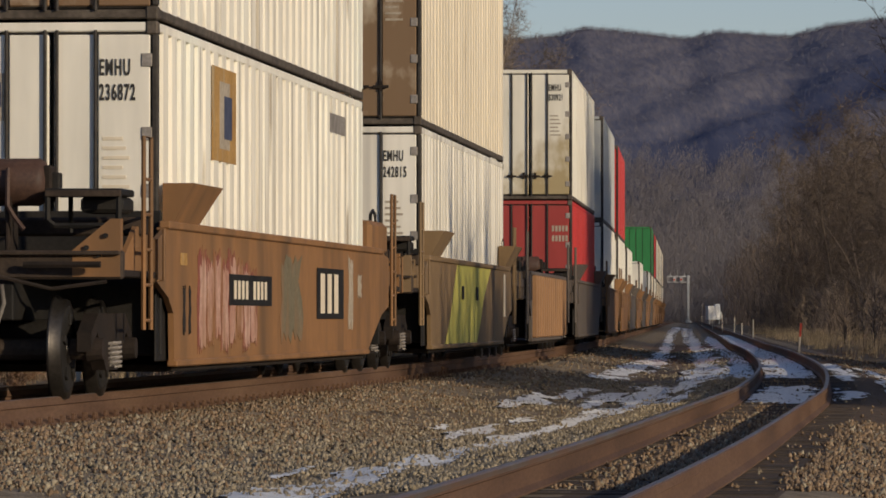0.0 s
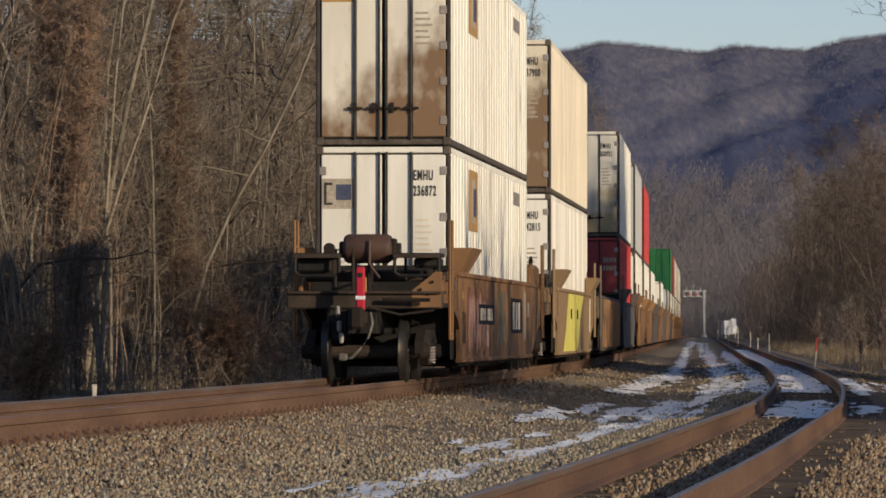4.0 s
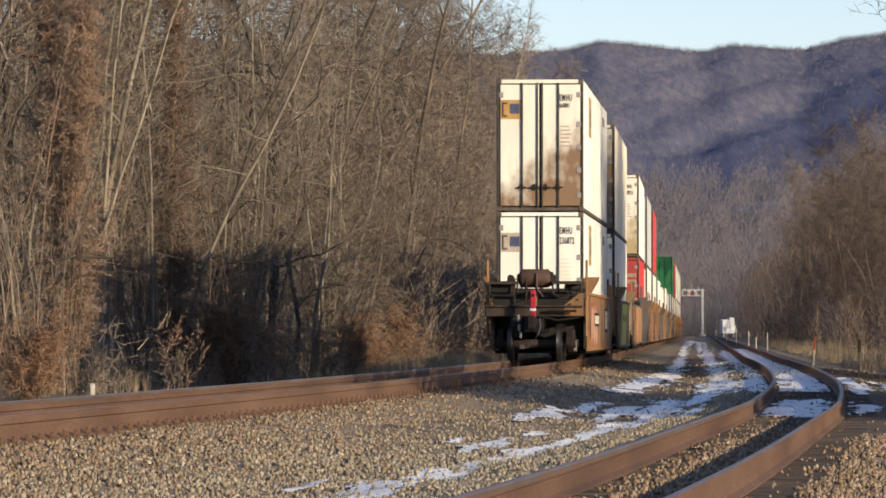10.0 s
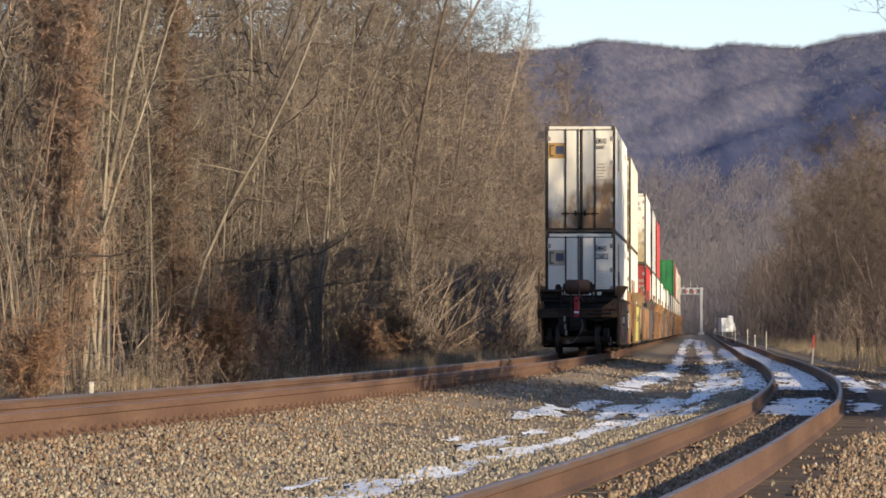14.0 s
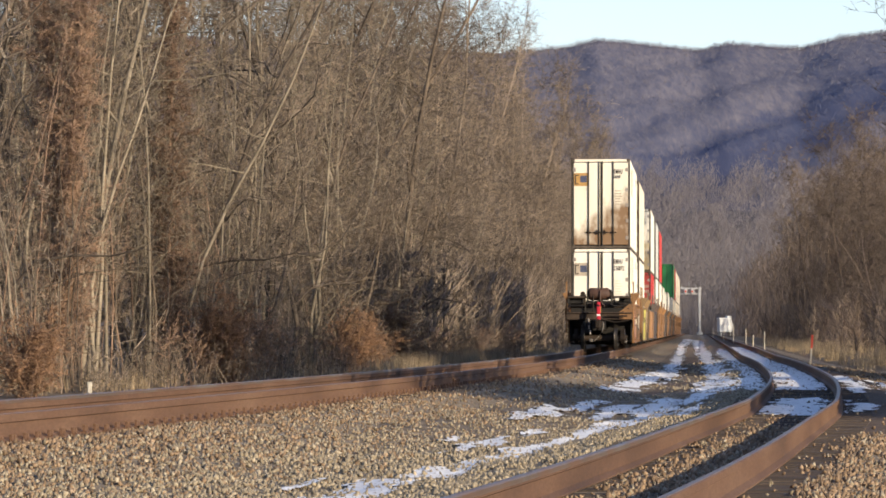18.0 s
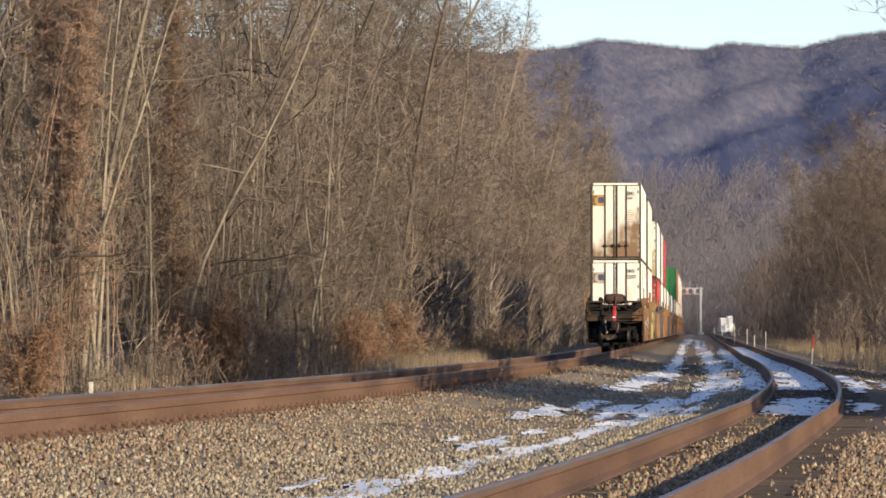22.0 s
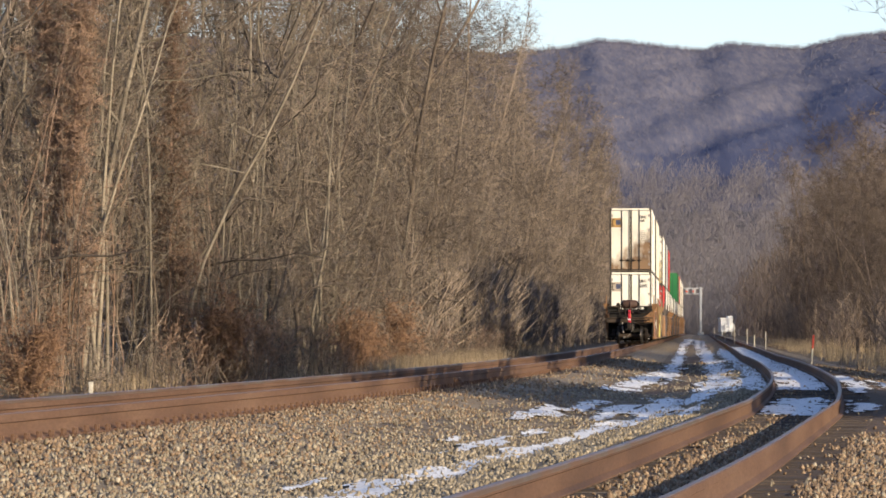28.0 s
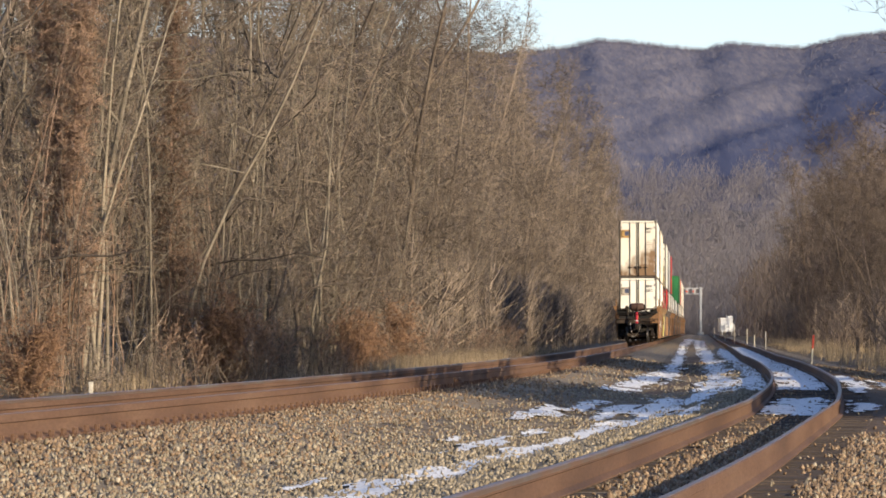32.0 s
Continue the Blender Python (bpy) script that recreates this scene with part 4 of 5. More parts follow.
M_GASKET = material("dark_door_gasket", [(0.03, 0.026, 0.022), (0.07, 0.06, 0.05)], 5, 0.7, 0, 0.1, 30)
# dark colour that stands for shade in the grooves of the sheet walls
M_GROOVESHADE = material("dark_groove_shade", [(0.10, 0.08, 0.06), (0.3, 0.25, 0.19)], 2, 0.8, 0, 0.1, 12)
M_FRAME = material("grimy_frame_steel", [(0.06, 0.047, 0.036), (0.15, 0.122, 0.095)], 5, 0.7, 0.1, 0.1, 30)
M_LOCK = material("dull_galvanised_rod", [(0.24, 0.21, 0.18), (0.42, 0.38, 0.34)], 5, 0.6, 0.3, 0.1, 30)
M_INK = material("black_lettering", [(0.03, 0.028, 0.026), (0.06, 0.055, 0.05)], 8, 0.7, 0, 0, 30)
M_LOGO = material("ochre_panel", [(0.36, 0.2, 0.06), (0.5, 0.3, 0.1)], 2, 0.7, 0, 0, 20, dirt=(0.4, 0.33, 0.22), dirt_at=0.55, dirt_scale=3)
M_OLDLOGO = material("faded_ochre_panel", [(0.36, 0.30, 0.22), (0.48, 0.41, 0.32)], 2, 0.7, 0, 0, 20)
M_BLUE = material("dark_blue_mark", [(0.04, 0.05, 0.09), (0.09, 0.1, 0.16)], 4, 0.7, 0, 0, 20)
M_EOT = material("red_marker_paint", [(0.38, 0.016, 0.03), (0.5, 0.025, 0.045)], 4, 0.5, 0, 0, 20)
M_REFLECT = material("white_reflective_band", [(0.75, 0.75, 0.75), (0.85, 0.85, 0.85)], 4, 0.4, 0, 0, 20)


def stained(name, base, stain, top):
    """Door paint with a grimy brown stain, heavier below the height top and on the hinged right leaf."""
    m = paint(name, base, at=0.66)
    n, l = m.node_tree.nodes, m.node_tree.links
    bsdf = n["Principled BSDF"]
    was = bsdf.inputs["Base Color"].links[0].from_socket
    tc = n.new("ShaderNodeTexCoord")
    sep = n.new("ShaderNodeSeparateXYZ")
    l.new(tc.outputs["Object"], sep.inputs[0])
    rise = n.new("ShaderNodeMapRange")
    rise.inputs[1].default_value, rise.inputs[2].default_value = top + 0.9, top - 0.5
    skew = n.new("ShaderNodeMath")
    skew.operation = "MULTIPLY_ADD"
    l.new(sep.outputs["X"], skew.inputs[0])
    skew.inputs[1].default_value = -0.75
    l.new(sep.outputs["Z"], skew.inputs[2])
    l.new(skew.outputs[0], rise.inputs[0])
    mp = n.new("ShaderNodeMapping")
    mp.inputs["Scale"].default_value = (1.3, 1, 0.9)
    l.new(tc.outputs["Object"], mp.inputs[0])
    cloud = n.new("ShaderNodeTexNoise")
    cloud.inputs["Scale"].default_value, cloud.inputs["Detail"].default_value = 2.4, 7
    l.new(mp.outputs[0], cloud.inputs["Vector"])
    add = n.new("ShaderNodeMath")
    add.operation = "MULTIPLY_ADD"
    l.new(rise.outputs[0], add.inputs[0])
    add.inputs[1].default_value = 0.62
    l.new(cloud.outputs[0], add.inputs[2])
    cut = n.new("ShaderNodeMapRange")
    cut.inputs[1].default_value, cut.inputs[2].default_value = 0.62, 1.05
    cut.inputs[4].default_value = 0.95
    l.new(add.outputs[0], cut.inputs[0])
    mix = n.new("ShaderNodeMix")
    mix.data_type = "RGBA"
    l.new(cut.outputs[0], mix.inputs[0])
    l.new(was, mix.inputs[6])
    mix.inputs[7].default_value = (*stain, 1)
    l.new(mix.outputs[2], bsdf.inputs["Base Color"])
    return m


M_DULLRED = paint("dull_red_doors", (0.36, 0.05, 0.042), (0.2, 0.06, 0.045), 0.54)
M_STAINED = stained("stained_white_doors", (0.82, 0.76, 0.62), (0.185, 0.10, 0.042), 0.85)
M_YELLOWED = stained("yellowed_white_doors", (0.82, 0.77, 0.64), (0.38, 0.29, 0.14), 0.55)
M_GRIMYWHITE = stained("grimy_white_doors", (0.87, 0.82, 0.70), (0.36, 0.29, 0.21), 0.1)
M_STAINED_CREAM = stained("stained_cream_doors", (0.78, 0.69, 0.52), (0.18, 0.105, 0.05), 1.5)


def words(text, size, mat, squeeze=0.47):
    """Flat lettering as a mesh in the x-z plane, facing -y."""
    cu = bpy.data.curves.new("lettering", "FONT")
    cu.body, cu.size, cu.extrude, cu.offset, cu.space_character = text, size, 0.003, 0.02 * size if size > 0.18 else 0.008 * size, 1.18
    tmp = bpy.data.objects.new("lettering", cu)
    scene.collection.objects.link(tmp)
    me = bpy.data.meshes.new_from_object(tmp.evaluated_get(bpy.context.evaluated_depsgraph_get()))
    bpy.data.objects.remove(tmp)
    me.transform(Matrix.Diagonal((squeeze, 1, 1, 1)) @ Matrix.Rotation(math.pi / 2, 4, "X"))
    me.materials.clear()
    me.materials.append(mat)
    return me


def container(name, length, skin, label, code="", number="", logo=None, ribs=30, detail=True, door_skin=None):
    """Origin: middle of the bottom edge of the door end. The doors face -y, the load runs along +y."""
    box = tagged(new(name), label, "shipping container", group="containers on the train")
    door_skin = door_skin or skin
    for s in (-1, 1):
        # sheet walls with posts
        prof, p = [], length / ribs
        for i in range(ribs):
            y = 0.12 + (length - 0.24) * i / ribs
            q = (length - 0.24) / ribs
            g = random.uniform(0.22, 0.42)
            prof += [(y, 0.0), (y + q * g, 0.0), (y + q * (g + 0.03), 0.048), (y + q * 0.95, 0.048), (y + q * 0.985, 0.0)]
        prof.append((length - 0.12, 0.0))
        v = [(s * (HALF - 0.05 + x), y, z) for z in (0.09, H - 0.09) for y, x in prof]
        n = len(prof)
        f = [(i, i + 1, n + i + 1, n + i) if s > 0 else (i, n + i, n + i + 1, i + 1) for i in range(n - 1)]
        part("side_wall", Shape().add(v, f), M_SIDEWHITE if skin is M_WHITE else skin, box)
        if detail and skin in (M_WHITE, M_CREAM, M_STREAKED):
            # thin dark strips laid in some grooves as painted shade
            runs, rnd = Shape(), random.Random(length + s + len(label))
            for i in range(2, ribs):
                if rnd.random() < 0.55:
                    y, q = 0.12 + (length - 0.24) * i / ribs, (length - 0.24) / ribs
                    z0 = 0.12 + rnd.random() ** 2 * 1.6
                    runs.box(s * (HALF - 0.046) - 0.003, s * (HALF - 0.046) + 0.003, y + 0.01, y + q * rnd.uniform(0.1, 0.24), z0, min(H - 0.12, z0 + rnd.uniform(0.8, 2.6)), 0.001)
            part("groove_shade", runs, M_GROOVESHADE, box, "dark strips painted as shade in the grooves between the ribs")
        part("top_rail", Shape().box(s * HALF - 0.05 * (s > 0) , s * HALF + 0.05 * (s < 0), 0.1, length - 0.1, H - 0.10, H - 0.012), skin, box)
        part("bottom_rail", Shape().box(s * HALF - 0.06 * (s > 0), s * HALF + 0.06 * (s < 0), 0.1, length - 0.1, 0.012, 0.10), M_FRAME, box)
        for y in (0.0, length - 0.14):
            part("corner_post", Shape().box(s * HALF - 0.055 * (s > 0), s * HALF + 0.055 * (s < 0), y, y + 0.10, 0.12, H - 0.12), M_GASKET if y == 0 else skin, box)
            for z in (0.0, H - 0.12):
                part("corner_casting", Shape().box(s * HALF - 0.11 * (s > 0), s * HALF + 0.11 * (s < 0), y - 0.004, y + 0.144, z, z + 0.12, 0.015), M_FRAME, box)
    part("roof", Shape().box(-HALF + 0.04, HALF - 0.04, 0.08, length - 0.08, H - 0.05, H - 0.02), skin, box)
    part("front_wall", Shape().box(-HALF + 0.08, HALF - 0.08, length - 0.08, length - 0.03, 0.1, H - 0.1), skin, box)
    part("floor", Shape().box(-HALF + 0.06, HALF - 0.06, 0.1, length - 0.1, 0.1, 0.16), M_GRIME, box)
    part("door_header", Shape().box(-HALF + 0.09, HALF - 0.09, 0.01, 0.12, H - 0.095, H - 0.01), door_skin, box)
    part("door_sill", Shape().box(-HALF + 0.09, HALF - 0.09, 0.01, 0.12, 0.01, 0.09), M_FRAME, box)
    for s in (-1, 1):
        x0, x1 = (0.008, HALF - 0.058) if s > 0 else (-HALF + 0.058, -0.008)
        door = part("door", Shape().box(x0, x1, 0.035, 0.085, 0.10, H - 0.10), M_GASKET, box, "hinged container door")
        w = abs(x1 - x0)
        split = 0.44 if s > 0 else 0.56
        xm = x0 + w * split
        for a, b in ((x0 + 0.02, xm - 0.016), (xm + 0.016, x1 - 0.012)):
            part("door_panel", Shape().box(a, b, 0.012, 0.04, 0.12, H - 0.12, 0.014), door_skin, door)
        if detail:
            for x in (xm, x0 + 0.045 if s > 0 else x1 - 0.045):
                part("lock_rod", Shape().tube([(x, -0.012, 0.08), (x, -0.012, H - 0.08)], 0.016, 8), M_GASKET, door)
            for x in (xm, x0 + 0.12 if s > 0 else x1 - 0.12):
                part("handle", Shape().box(x - 0.11, x + 0.11, -0.04, -0.018, 0.50, 0.54, 0.006).box(x - 0.025, x + 0.025, -0.035, 0.012, 0.46, 0.60, 0.006), M_GRIME, door)
            xe = s * (HALF - 0.10)
            for z in ((0.35, 0.9, 1.4, 1.9, 2.55) if s > 0 else (2.55,)):
                part("hinge", Shape().box(xe - 0.05, xe + 0.05, 0.0, 0.03, z - 0.06, z + 0.06, 0.008), M_LOCK, door)
            if s > 0 and code:
                for text, size, z in ((code, 0.20, 2.42), (number, 0.14 if logo is M_LOGO else 0.20, 2.27 if logo is M_LOGO else 2.20)):
                    me = words(text, size, M_INK)
                    ob = part("lettering", me, None, door, "black stencilled letters")
                    ob.matrix_basis = pose(xm + 0.03, 0.006, z)
                bars = Shape()
                for k in range(6):
                    bars.box(xm + 0.06, xm + 0.30 - 0.03 * (k % 3), 0.005, 0.0115, 1.42 + 0.085 * k, 1.45 + 0.085 * k, 0.001)
                part("small_print", bars, M_CREAM if number == "236872" else M_OLDLOGO, door, "rows of small unreadable print")
            if s < 0 and logo:
                e0, e1 = x0 + 0.03, xm - 0.02
                part("emblem", Shape().box(e0, e1, 0.005, 0.0115, 2.02, 2.44, 0.001), logo, door, "faded emblem panel with dark and blue shapes")
                dark = Shape().box(e0 + 0.03, e0 + 0.065, 0.001, 0.0045, 2.07, 2.39, 0.001)
                for z in (2.07, 2.35):
                    dark.box(e0 + 0.066, e0 + 0.15, 0.001, 0.0045, z, z + 0.035, 0.001)
                part("emblem_stroke", dark, M_GASKET, door)
                part("emblem_mark", Shape().box(e0 + 0.2, e1 - 0.03, 0.001, 0.0045, 2.14, 2.36, 0.001), M_BLUE, door)
    if door_skin is M_DULLRED:
        for z in (2.2, 1.98):
            mark = Shape()
            for k in range(5):
                mark.box(0.5 + 0.075 * k, 0.55 + 0.075 * k, 0.004, 0.0115, z, z + 0.13, 0.001)
            part("print", mark, M_OLDLOGO, box, "pale unreadable print on the door")
    if detail and logo:
        y = 3.4
        part("side_emblem", Shape().box(HALF - 0.01, HALF + 0.0015, y, y + 1.6, 1.78, 2.68, 0.002), M_LOGO, box, "ochre emblem panel with blue shape")
        part("side_emblem_mark", Shape().box(HALF - 0.004, HALF + 0.004, y + 0.75, y + 1.3, 2.0, 2.42, 0.004), M_BLUE, box)
        part("side_emblem_field", Shape().box(HALF - 0.005, HALF + 0.003, y + 0.45, y + 1.15, 1.9, 2.55, 0.004), M_OLDLOGO, box, "worn pale field of the emblem")
        part("side_print", Shape().box(HALF - 0.01, HALF + 0.0015, length - 3.4, length - 1.9, 2.4, 2.62, 0.002), M_LOCK, box, "small unreadable print")
    return box


def wheelset(parent, y, z=0.42):
    """Two wheels on an axle; origin on the axle's line, so that it can turn."""
    ws = part("wheelset", Shape().tube([(-0.75, 0, 0), (0.75, 0, 0)], 0.09, 12), M_SILL, parent)
    ws.matrix_basis = pose(0, y, z)
    for s in (-1, 1):
        x = s * GAUGE / 2
        w = Shape()
        w.tube([(x - s * 0.06, 0, 0), (x - s * 0.05, 0, 0), (x - s * 0.03, 0, 0), (x - s * 0.02, 0, 0), (x + s * 0.045, 0, 0)], [0.445, 0.45, 0.445, 0.42, 0.415], 44)
        w.tube([(x + s * 0.045, 0, 0), (x + s * 0.07, 0, 0)], [0.13, 0.11], 16)
        part("wheel", w, M_STEEL, ws, "railway wheel with a worn bright tread", smooth=True)
        face = Shape().tube([(x + s * 0.046, 0, 0), (x + s * 0.052, 0, 0)], [0.36, 0.34], 28).tube([(x - s * 0.061, 0, 0), (x - s * 0.067, 0, 0)], [0.40, 0.38], 28)
        for k in range(5):
            a = k * 1.2566
            face.box(-0.02, 0.02, -0.03, 0.03, 0.2, 0.3, 0.005, Matrix.Translation((x + s * 0.055, 0, 0)) @ Matrix.Rotation(a, 4, "X"))
        part("wheel_face", face, M_BLACK, ws)
    return ws


TURNING = []


def truck(parent, y, fine=True):
    t = part("truck", Shape().box(-0.72, 0.72, y - 0.2, y + 0.2, 0.42, 0.66, 0.03), M_BLACK, parent, "four-wheeled cast steel truck")
    for s in (-1, 1):
        x = s * 0.74
        fr = Shape().plate([(y - 1.05, 0.40), (y - 0.75, 0.56), (y - 0.45, 0.36), (y - 0.3, 0.24), (y + 0.3, 0.24), (y + 0.45, 0.36), (y + 0.75, 0.56), (y + 1.05, 0.40),
                            (y + 1.05, 0.56), (y + 0.7, 0.72), (y - 0.7, 0.72), (y - 1.05, 0.56)], x - 0.06, x + 0.06)
        side = part("side_frame", fr, M_GRIME, t)
        for k in (-0.14, 0.0, 0.14):
            coil = [(x + s * 0.07 + 0.045 * math.cos(a * 0.8), y + k + 0.045 * math.sin(a * 0.8), 0.27 + a * 0.0052) for a in range(40)]
            part("spring", Shape().tube(coil, 0.012, 5), M_LOCK, side, "coil spring")
        for e in (-0.86, 0.86):
            part("bearing_cap", Shape().tube([(x, y + e, 0.42), (x + s * 0.13, y + e, 0.42)], [0.11, 0.09], 12), M_GRIME, side)
    for e in (-0.86, 0.86):
        TURNING.append((wheelset(parent, y + e), y + e)) if fine else wheelset(parent, y + e)
    return t


M_SILL = material("dirty_brown_end_beams", [(0.03, 0.021, 0.015), (0.068, 0.047, 0.033)], 3, 0.8, 0.0, 0.3, 30)
M_BROWN2 = paint("dull_brown_car_paint", (0.235, 0.15, 0.072), (0.165, 0.11, 0.062), 0.54, 0.75, 1.0)
M_PINK = material("faded_pink_spray", [(0.40, 0.2, 0.14), (0.58, 0.38, 0.30)], 3, 0.8, 0, 0, 20, dirt=(0.28, 0.145, 0.07), dirt_at=0.45, dirt_scale=3)
M_DARKRED = material("dark_red_spray", [(0.2, 0.06, 0.045), (0.3, 0.1, 0.07)], 3, 0.8, 0, 0, 20, dirt=(0.28, 0.14, 0.06), dirt_at=0.42, dirt_scale=3)
M_DULLGREEN = material("faded_green_spray", [(0.15, 0.13, 0.08), (0.2, 0.17, 0.11)], 3, 0.8, 0, 0, 20, dirt=(0.26, 0.14, 0.07), dirt_at=0.45, dirt_scale=2)


def drips(hw, y0, y1, z0, z1, seed):
    """A ragged painted shape on the car's side, with runs at its foot."""
    rnd = random.Random(seed)
    n = 9
    low = [(y0 + (y1 - y0) * i / n, z0 + (z1 - z0) * rnd.uniform(0, 0.22) * (1 if i % 2 else 0.3)) for i in range(n + 1)]
    high = [(y1 - (y1 - y0) * i / n, z1 - (z1 - z0) * rnd.uniform(0, 0.15)) for i in range(n + 1)]
    right = [(y1 + (y1 - y0) * rnd.uniform(-0.2, 0.12), z0 + (z1 - z0) * k) for k in (0.3, 0.5, 0.7)]
    left = [(y0 + (y1 - y0) * rnd.uniform(-0.12, 0.2), z0 + (z1 - z0) * k) for k in (0.7, 0.5, 0.3)]
    return Shape().plate(low + right + high + left, hw + 0.001, hw + 0.0045)


def well_car(label, skin, length=17.0, ribbed=False, last=False, marks=False, patch=False):
    """Origin on the rail heads under the door end of its load; runs along +y."""
    car = tagged(new("well_car"), label, "rail car", group="well cars of the train")
    e = length
    hw = 1.06
    for s in (-1, 1):
        x0, x1 = (hw - 0.05, hw) if s > 0 else (-hw, -hw + 0.05)
        out = [(0.25, 0.27), (e - 1.9, 0.27), (e - 0.3, 0.72), (e + 0.5, 0.82), (e + 0.5, 1.42), (e - 0.4, 1.50), (0.0, 1.50), (-0.7, 1.36), (-0.7, 0.98), (-0.1, 0.86), (0.2, 0.72)]
        part("side_plate", Shape().plate(out, x0, x1), skin, car)
        part("top_chord", Shape().box(x0 - 0.02, x1 + 0.03, -0.2, e - 0.3, 1.46, 1.53), skin, car)
        part("bottom_chord", Shape().box(x0 - 0.02, x1 + 0.03, 0.25, e - 1.9, 0.25, 0.31), skin, car)
        if ribbed:
            for k in range(15):
                y = 0.6 + k * 0.82
                part("rib", Shape().box(s * hw - 0.02, s * hw + 0.09 * s + 0.02 * (s < 0), y, y + 0.26, 0.32, 1.46, 0.02), M_ORANGECAR, car)
        for y in (() if ribbed else (0.15,) if last else (0.15, e - 1.5)):
            sec = [(HALF + 0.02, 1.5), (hw, 1.5), (hw + 0.19, 1.87), (HALF + 0.02, 1.87)]
            g = Shape().add([(s * x, y + 1.5 * k + (0.35 * k if z > 1.6 else 0), z) for k in (0, 1) for x, z in sec],
                            [(0, 1, 2, 3)[::s], (4, 5, 6, 7)[::-s]] + [(a, a + 4, (a + 1) % 4 + 4, (a + 1) % 4)[::s] for a in range(4)])
            part("guide", g, skin, car, "flared container guide")
        for y in (-1.35, e + 0.95):
            lad = part("ladder", Shape().tube([(s * (hw + 0.01), y - 0.2, 0.58), (s * (hw + 0.01), y - 0.2, 2.22), (s * (hw + 0.01), y + 0.2, 2.22), (s * (hw + 0.01), y + 0.2, 0.58)], 0.022, 6), skin, car, "tall steel grab ladder")
            for k in range(5):
                part("rung", Shape().tube([(s * (hw + 0.01), y - 0.2, 0.66 + 0.3 * k), (s * (hw + 0.01), y + 0.2, 0.66 + 0.3 * k)], 0.016, 6), skin, lad)
            part("grab_iron", Shape().tube([(s * hw, y + 0.6, 1.0), (s * (hw + 0.06), y + 0.6, 1.0), (s * (hw + 0.06), y + 0.6, 1.45), (s * hw, y + 0.6, 1.45)], 0.014, 6), skin, car)
        part("inner_guard", Shape().box(s * (hw - 0.09) - 0.012, s * (hw - 0.09) + 0.012, -0.3, 1.6, 0.3, 1.2), M_BLACK, car)
    part("well_floor", Shape().box(-hw + 0.05, hw - 0.05, 0.5, e - 1.9, 0.20, 0.27), M_GRIME, car)
    for y0, y1, sg in ((-2.6, -0.1, -1), (e + 0.0, e + 2.1, 1)):
        ya, yb = (y0, y0 + 0.14) if sg < 0 else (y1 - 0.14, y1)
        part("end_beam", Shape().box(-hw, hw, ya, yb, 1.0, 1.24, 0.02), M_SILL, car)
        part("deck", Shape().box(-hw + 0.02, hw - 0.02, y0 + 0.1, y1 - 0.1, 1.02, 1.08), M_GRIME, car)
        for s in (-1, 1):
            yf = yb if sg < 0 else ya
            wedge = Shape().plate([(yf, 1.02), (yf + sg * -1.7, 1.02), (yf + sg * -1.7, 1.46), (yf + sg * -1.1, 1.46)], s * (hw - 0.1) - 0.02, s * (hw - 0.1) + 0.02)
            gusset = part("gusset", wedge, skin, car, "sloping steel gusset")
            brace = Shape().add([(s * (hw - 0.02), ya - 0.004, 1.02), (s * (hw - 0.02), ya - 0.004, 1.5), (s * (hw - 0.1), ya - 0.004, 1.5), (s * (hw - 0.42), ya - 0.004, 1.24), (s * (hw - 0.42), ya - 0.004, 1.02),
                                 (s * (hw - 0.02), yb, 1.02), (s * (hw - 0.02), yb, 1.5), (s * (hw - 0.1), yb, 1.5), (s * (hw - 0.42), yb, 1.24), (s * (hw - 0.42), yb, 1.02)],
                                [(0, 1, 2, 3, 4)[::s], (9, 8, 7, 6, 5)[::s]] + [(a, a + 5, (a + 1) % 5 + 5, (a + 1) % 5)[::s] for a in range(5)])
            if s < 0:
                continue
            part("corner_plate", brace, skin, gusset)
            for bx, bz in ((0.14, 1.36), (0.2, 1.2), (0.3, 1.26)):
                part("bolt", Shape().tube([(s * (hw - bx), ya - 0.03, bz), (s * (hw - bx), ya, bz)], 0.022, 8), M_BLACK, gusset)
        part("beam_flange", Shape().box(-hw + 0.02, hw - 0.02, ya - 0.06, ya, 1.2, 1.235, 0.008), M_SILL, car)
        ym = (y0 + y1) / 2 + (0.2 if sg < 0 else -0.2)
        part("cross_beam", Shape().box(-hw + 0.03, hw - 0.03, ym - 0.1, ym + 0.1, 1.38, 1.54, 0.02), M_SILL, car)
        part("centre_sill", Shape().box(-0.2, 0.2, y0 - (0.3 if sg < 0 else 0), y1 + (0.3 if sg > 0 else 0), 0.66, 1.0), M_BLACK, car)
        # black end wall, made taller to stand in for shade on the load's foot
        part("shade_bulkhead", Shape().box(-hw + 0.06, hw - 0.06, (-0.12 if sg < 0 else e - 0.06), (-0.07 if sg < 0 else e - 0.01), 0.35, 1.62), M_BLACK, car)
        yc = (y0 - 0.3) if sg < 0 else (y1 + 0.3)
        part("coupler", Shape().box(-0.09, 0.09, min(yc, yc + sg * 0.4), max(yc, yc + sg * 0.4), 0.78, 0.96, 0.03).box(-0.13, 0.06, yc + sg * 0.35 - 0.13, yc + sg * 0.35 + 0.13, 0.72, 1.02, 0.04), M_GRIME, car, "rusty knuckle coupler")
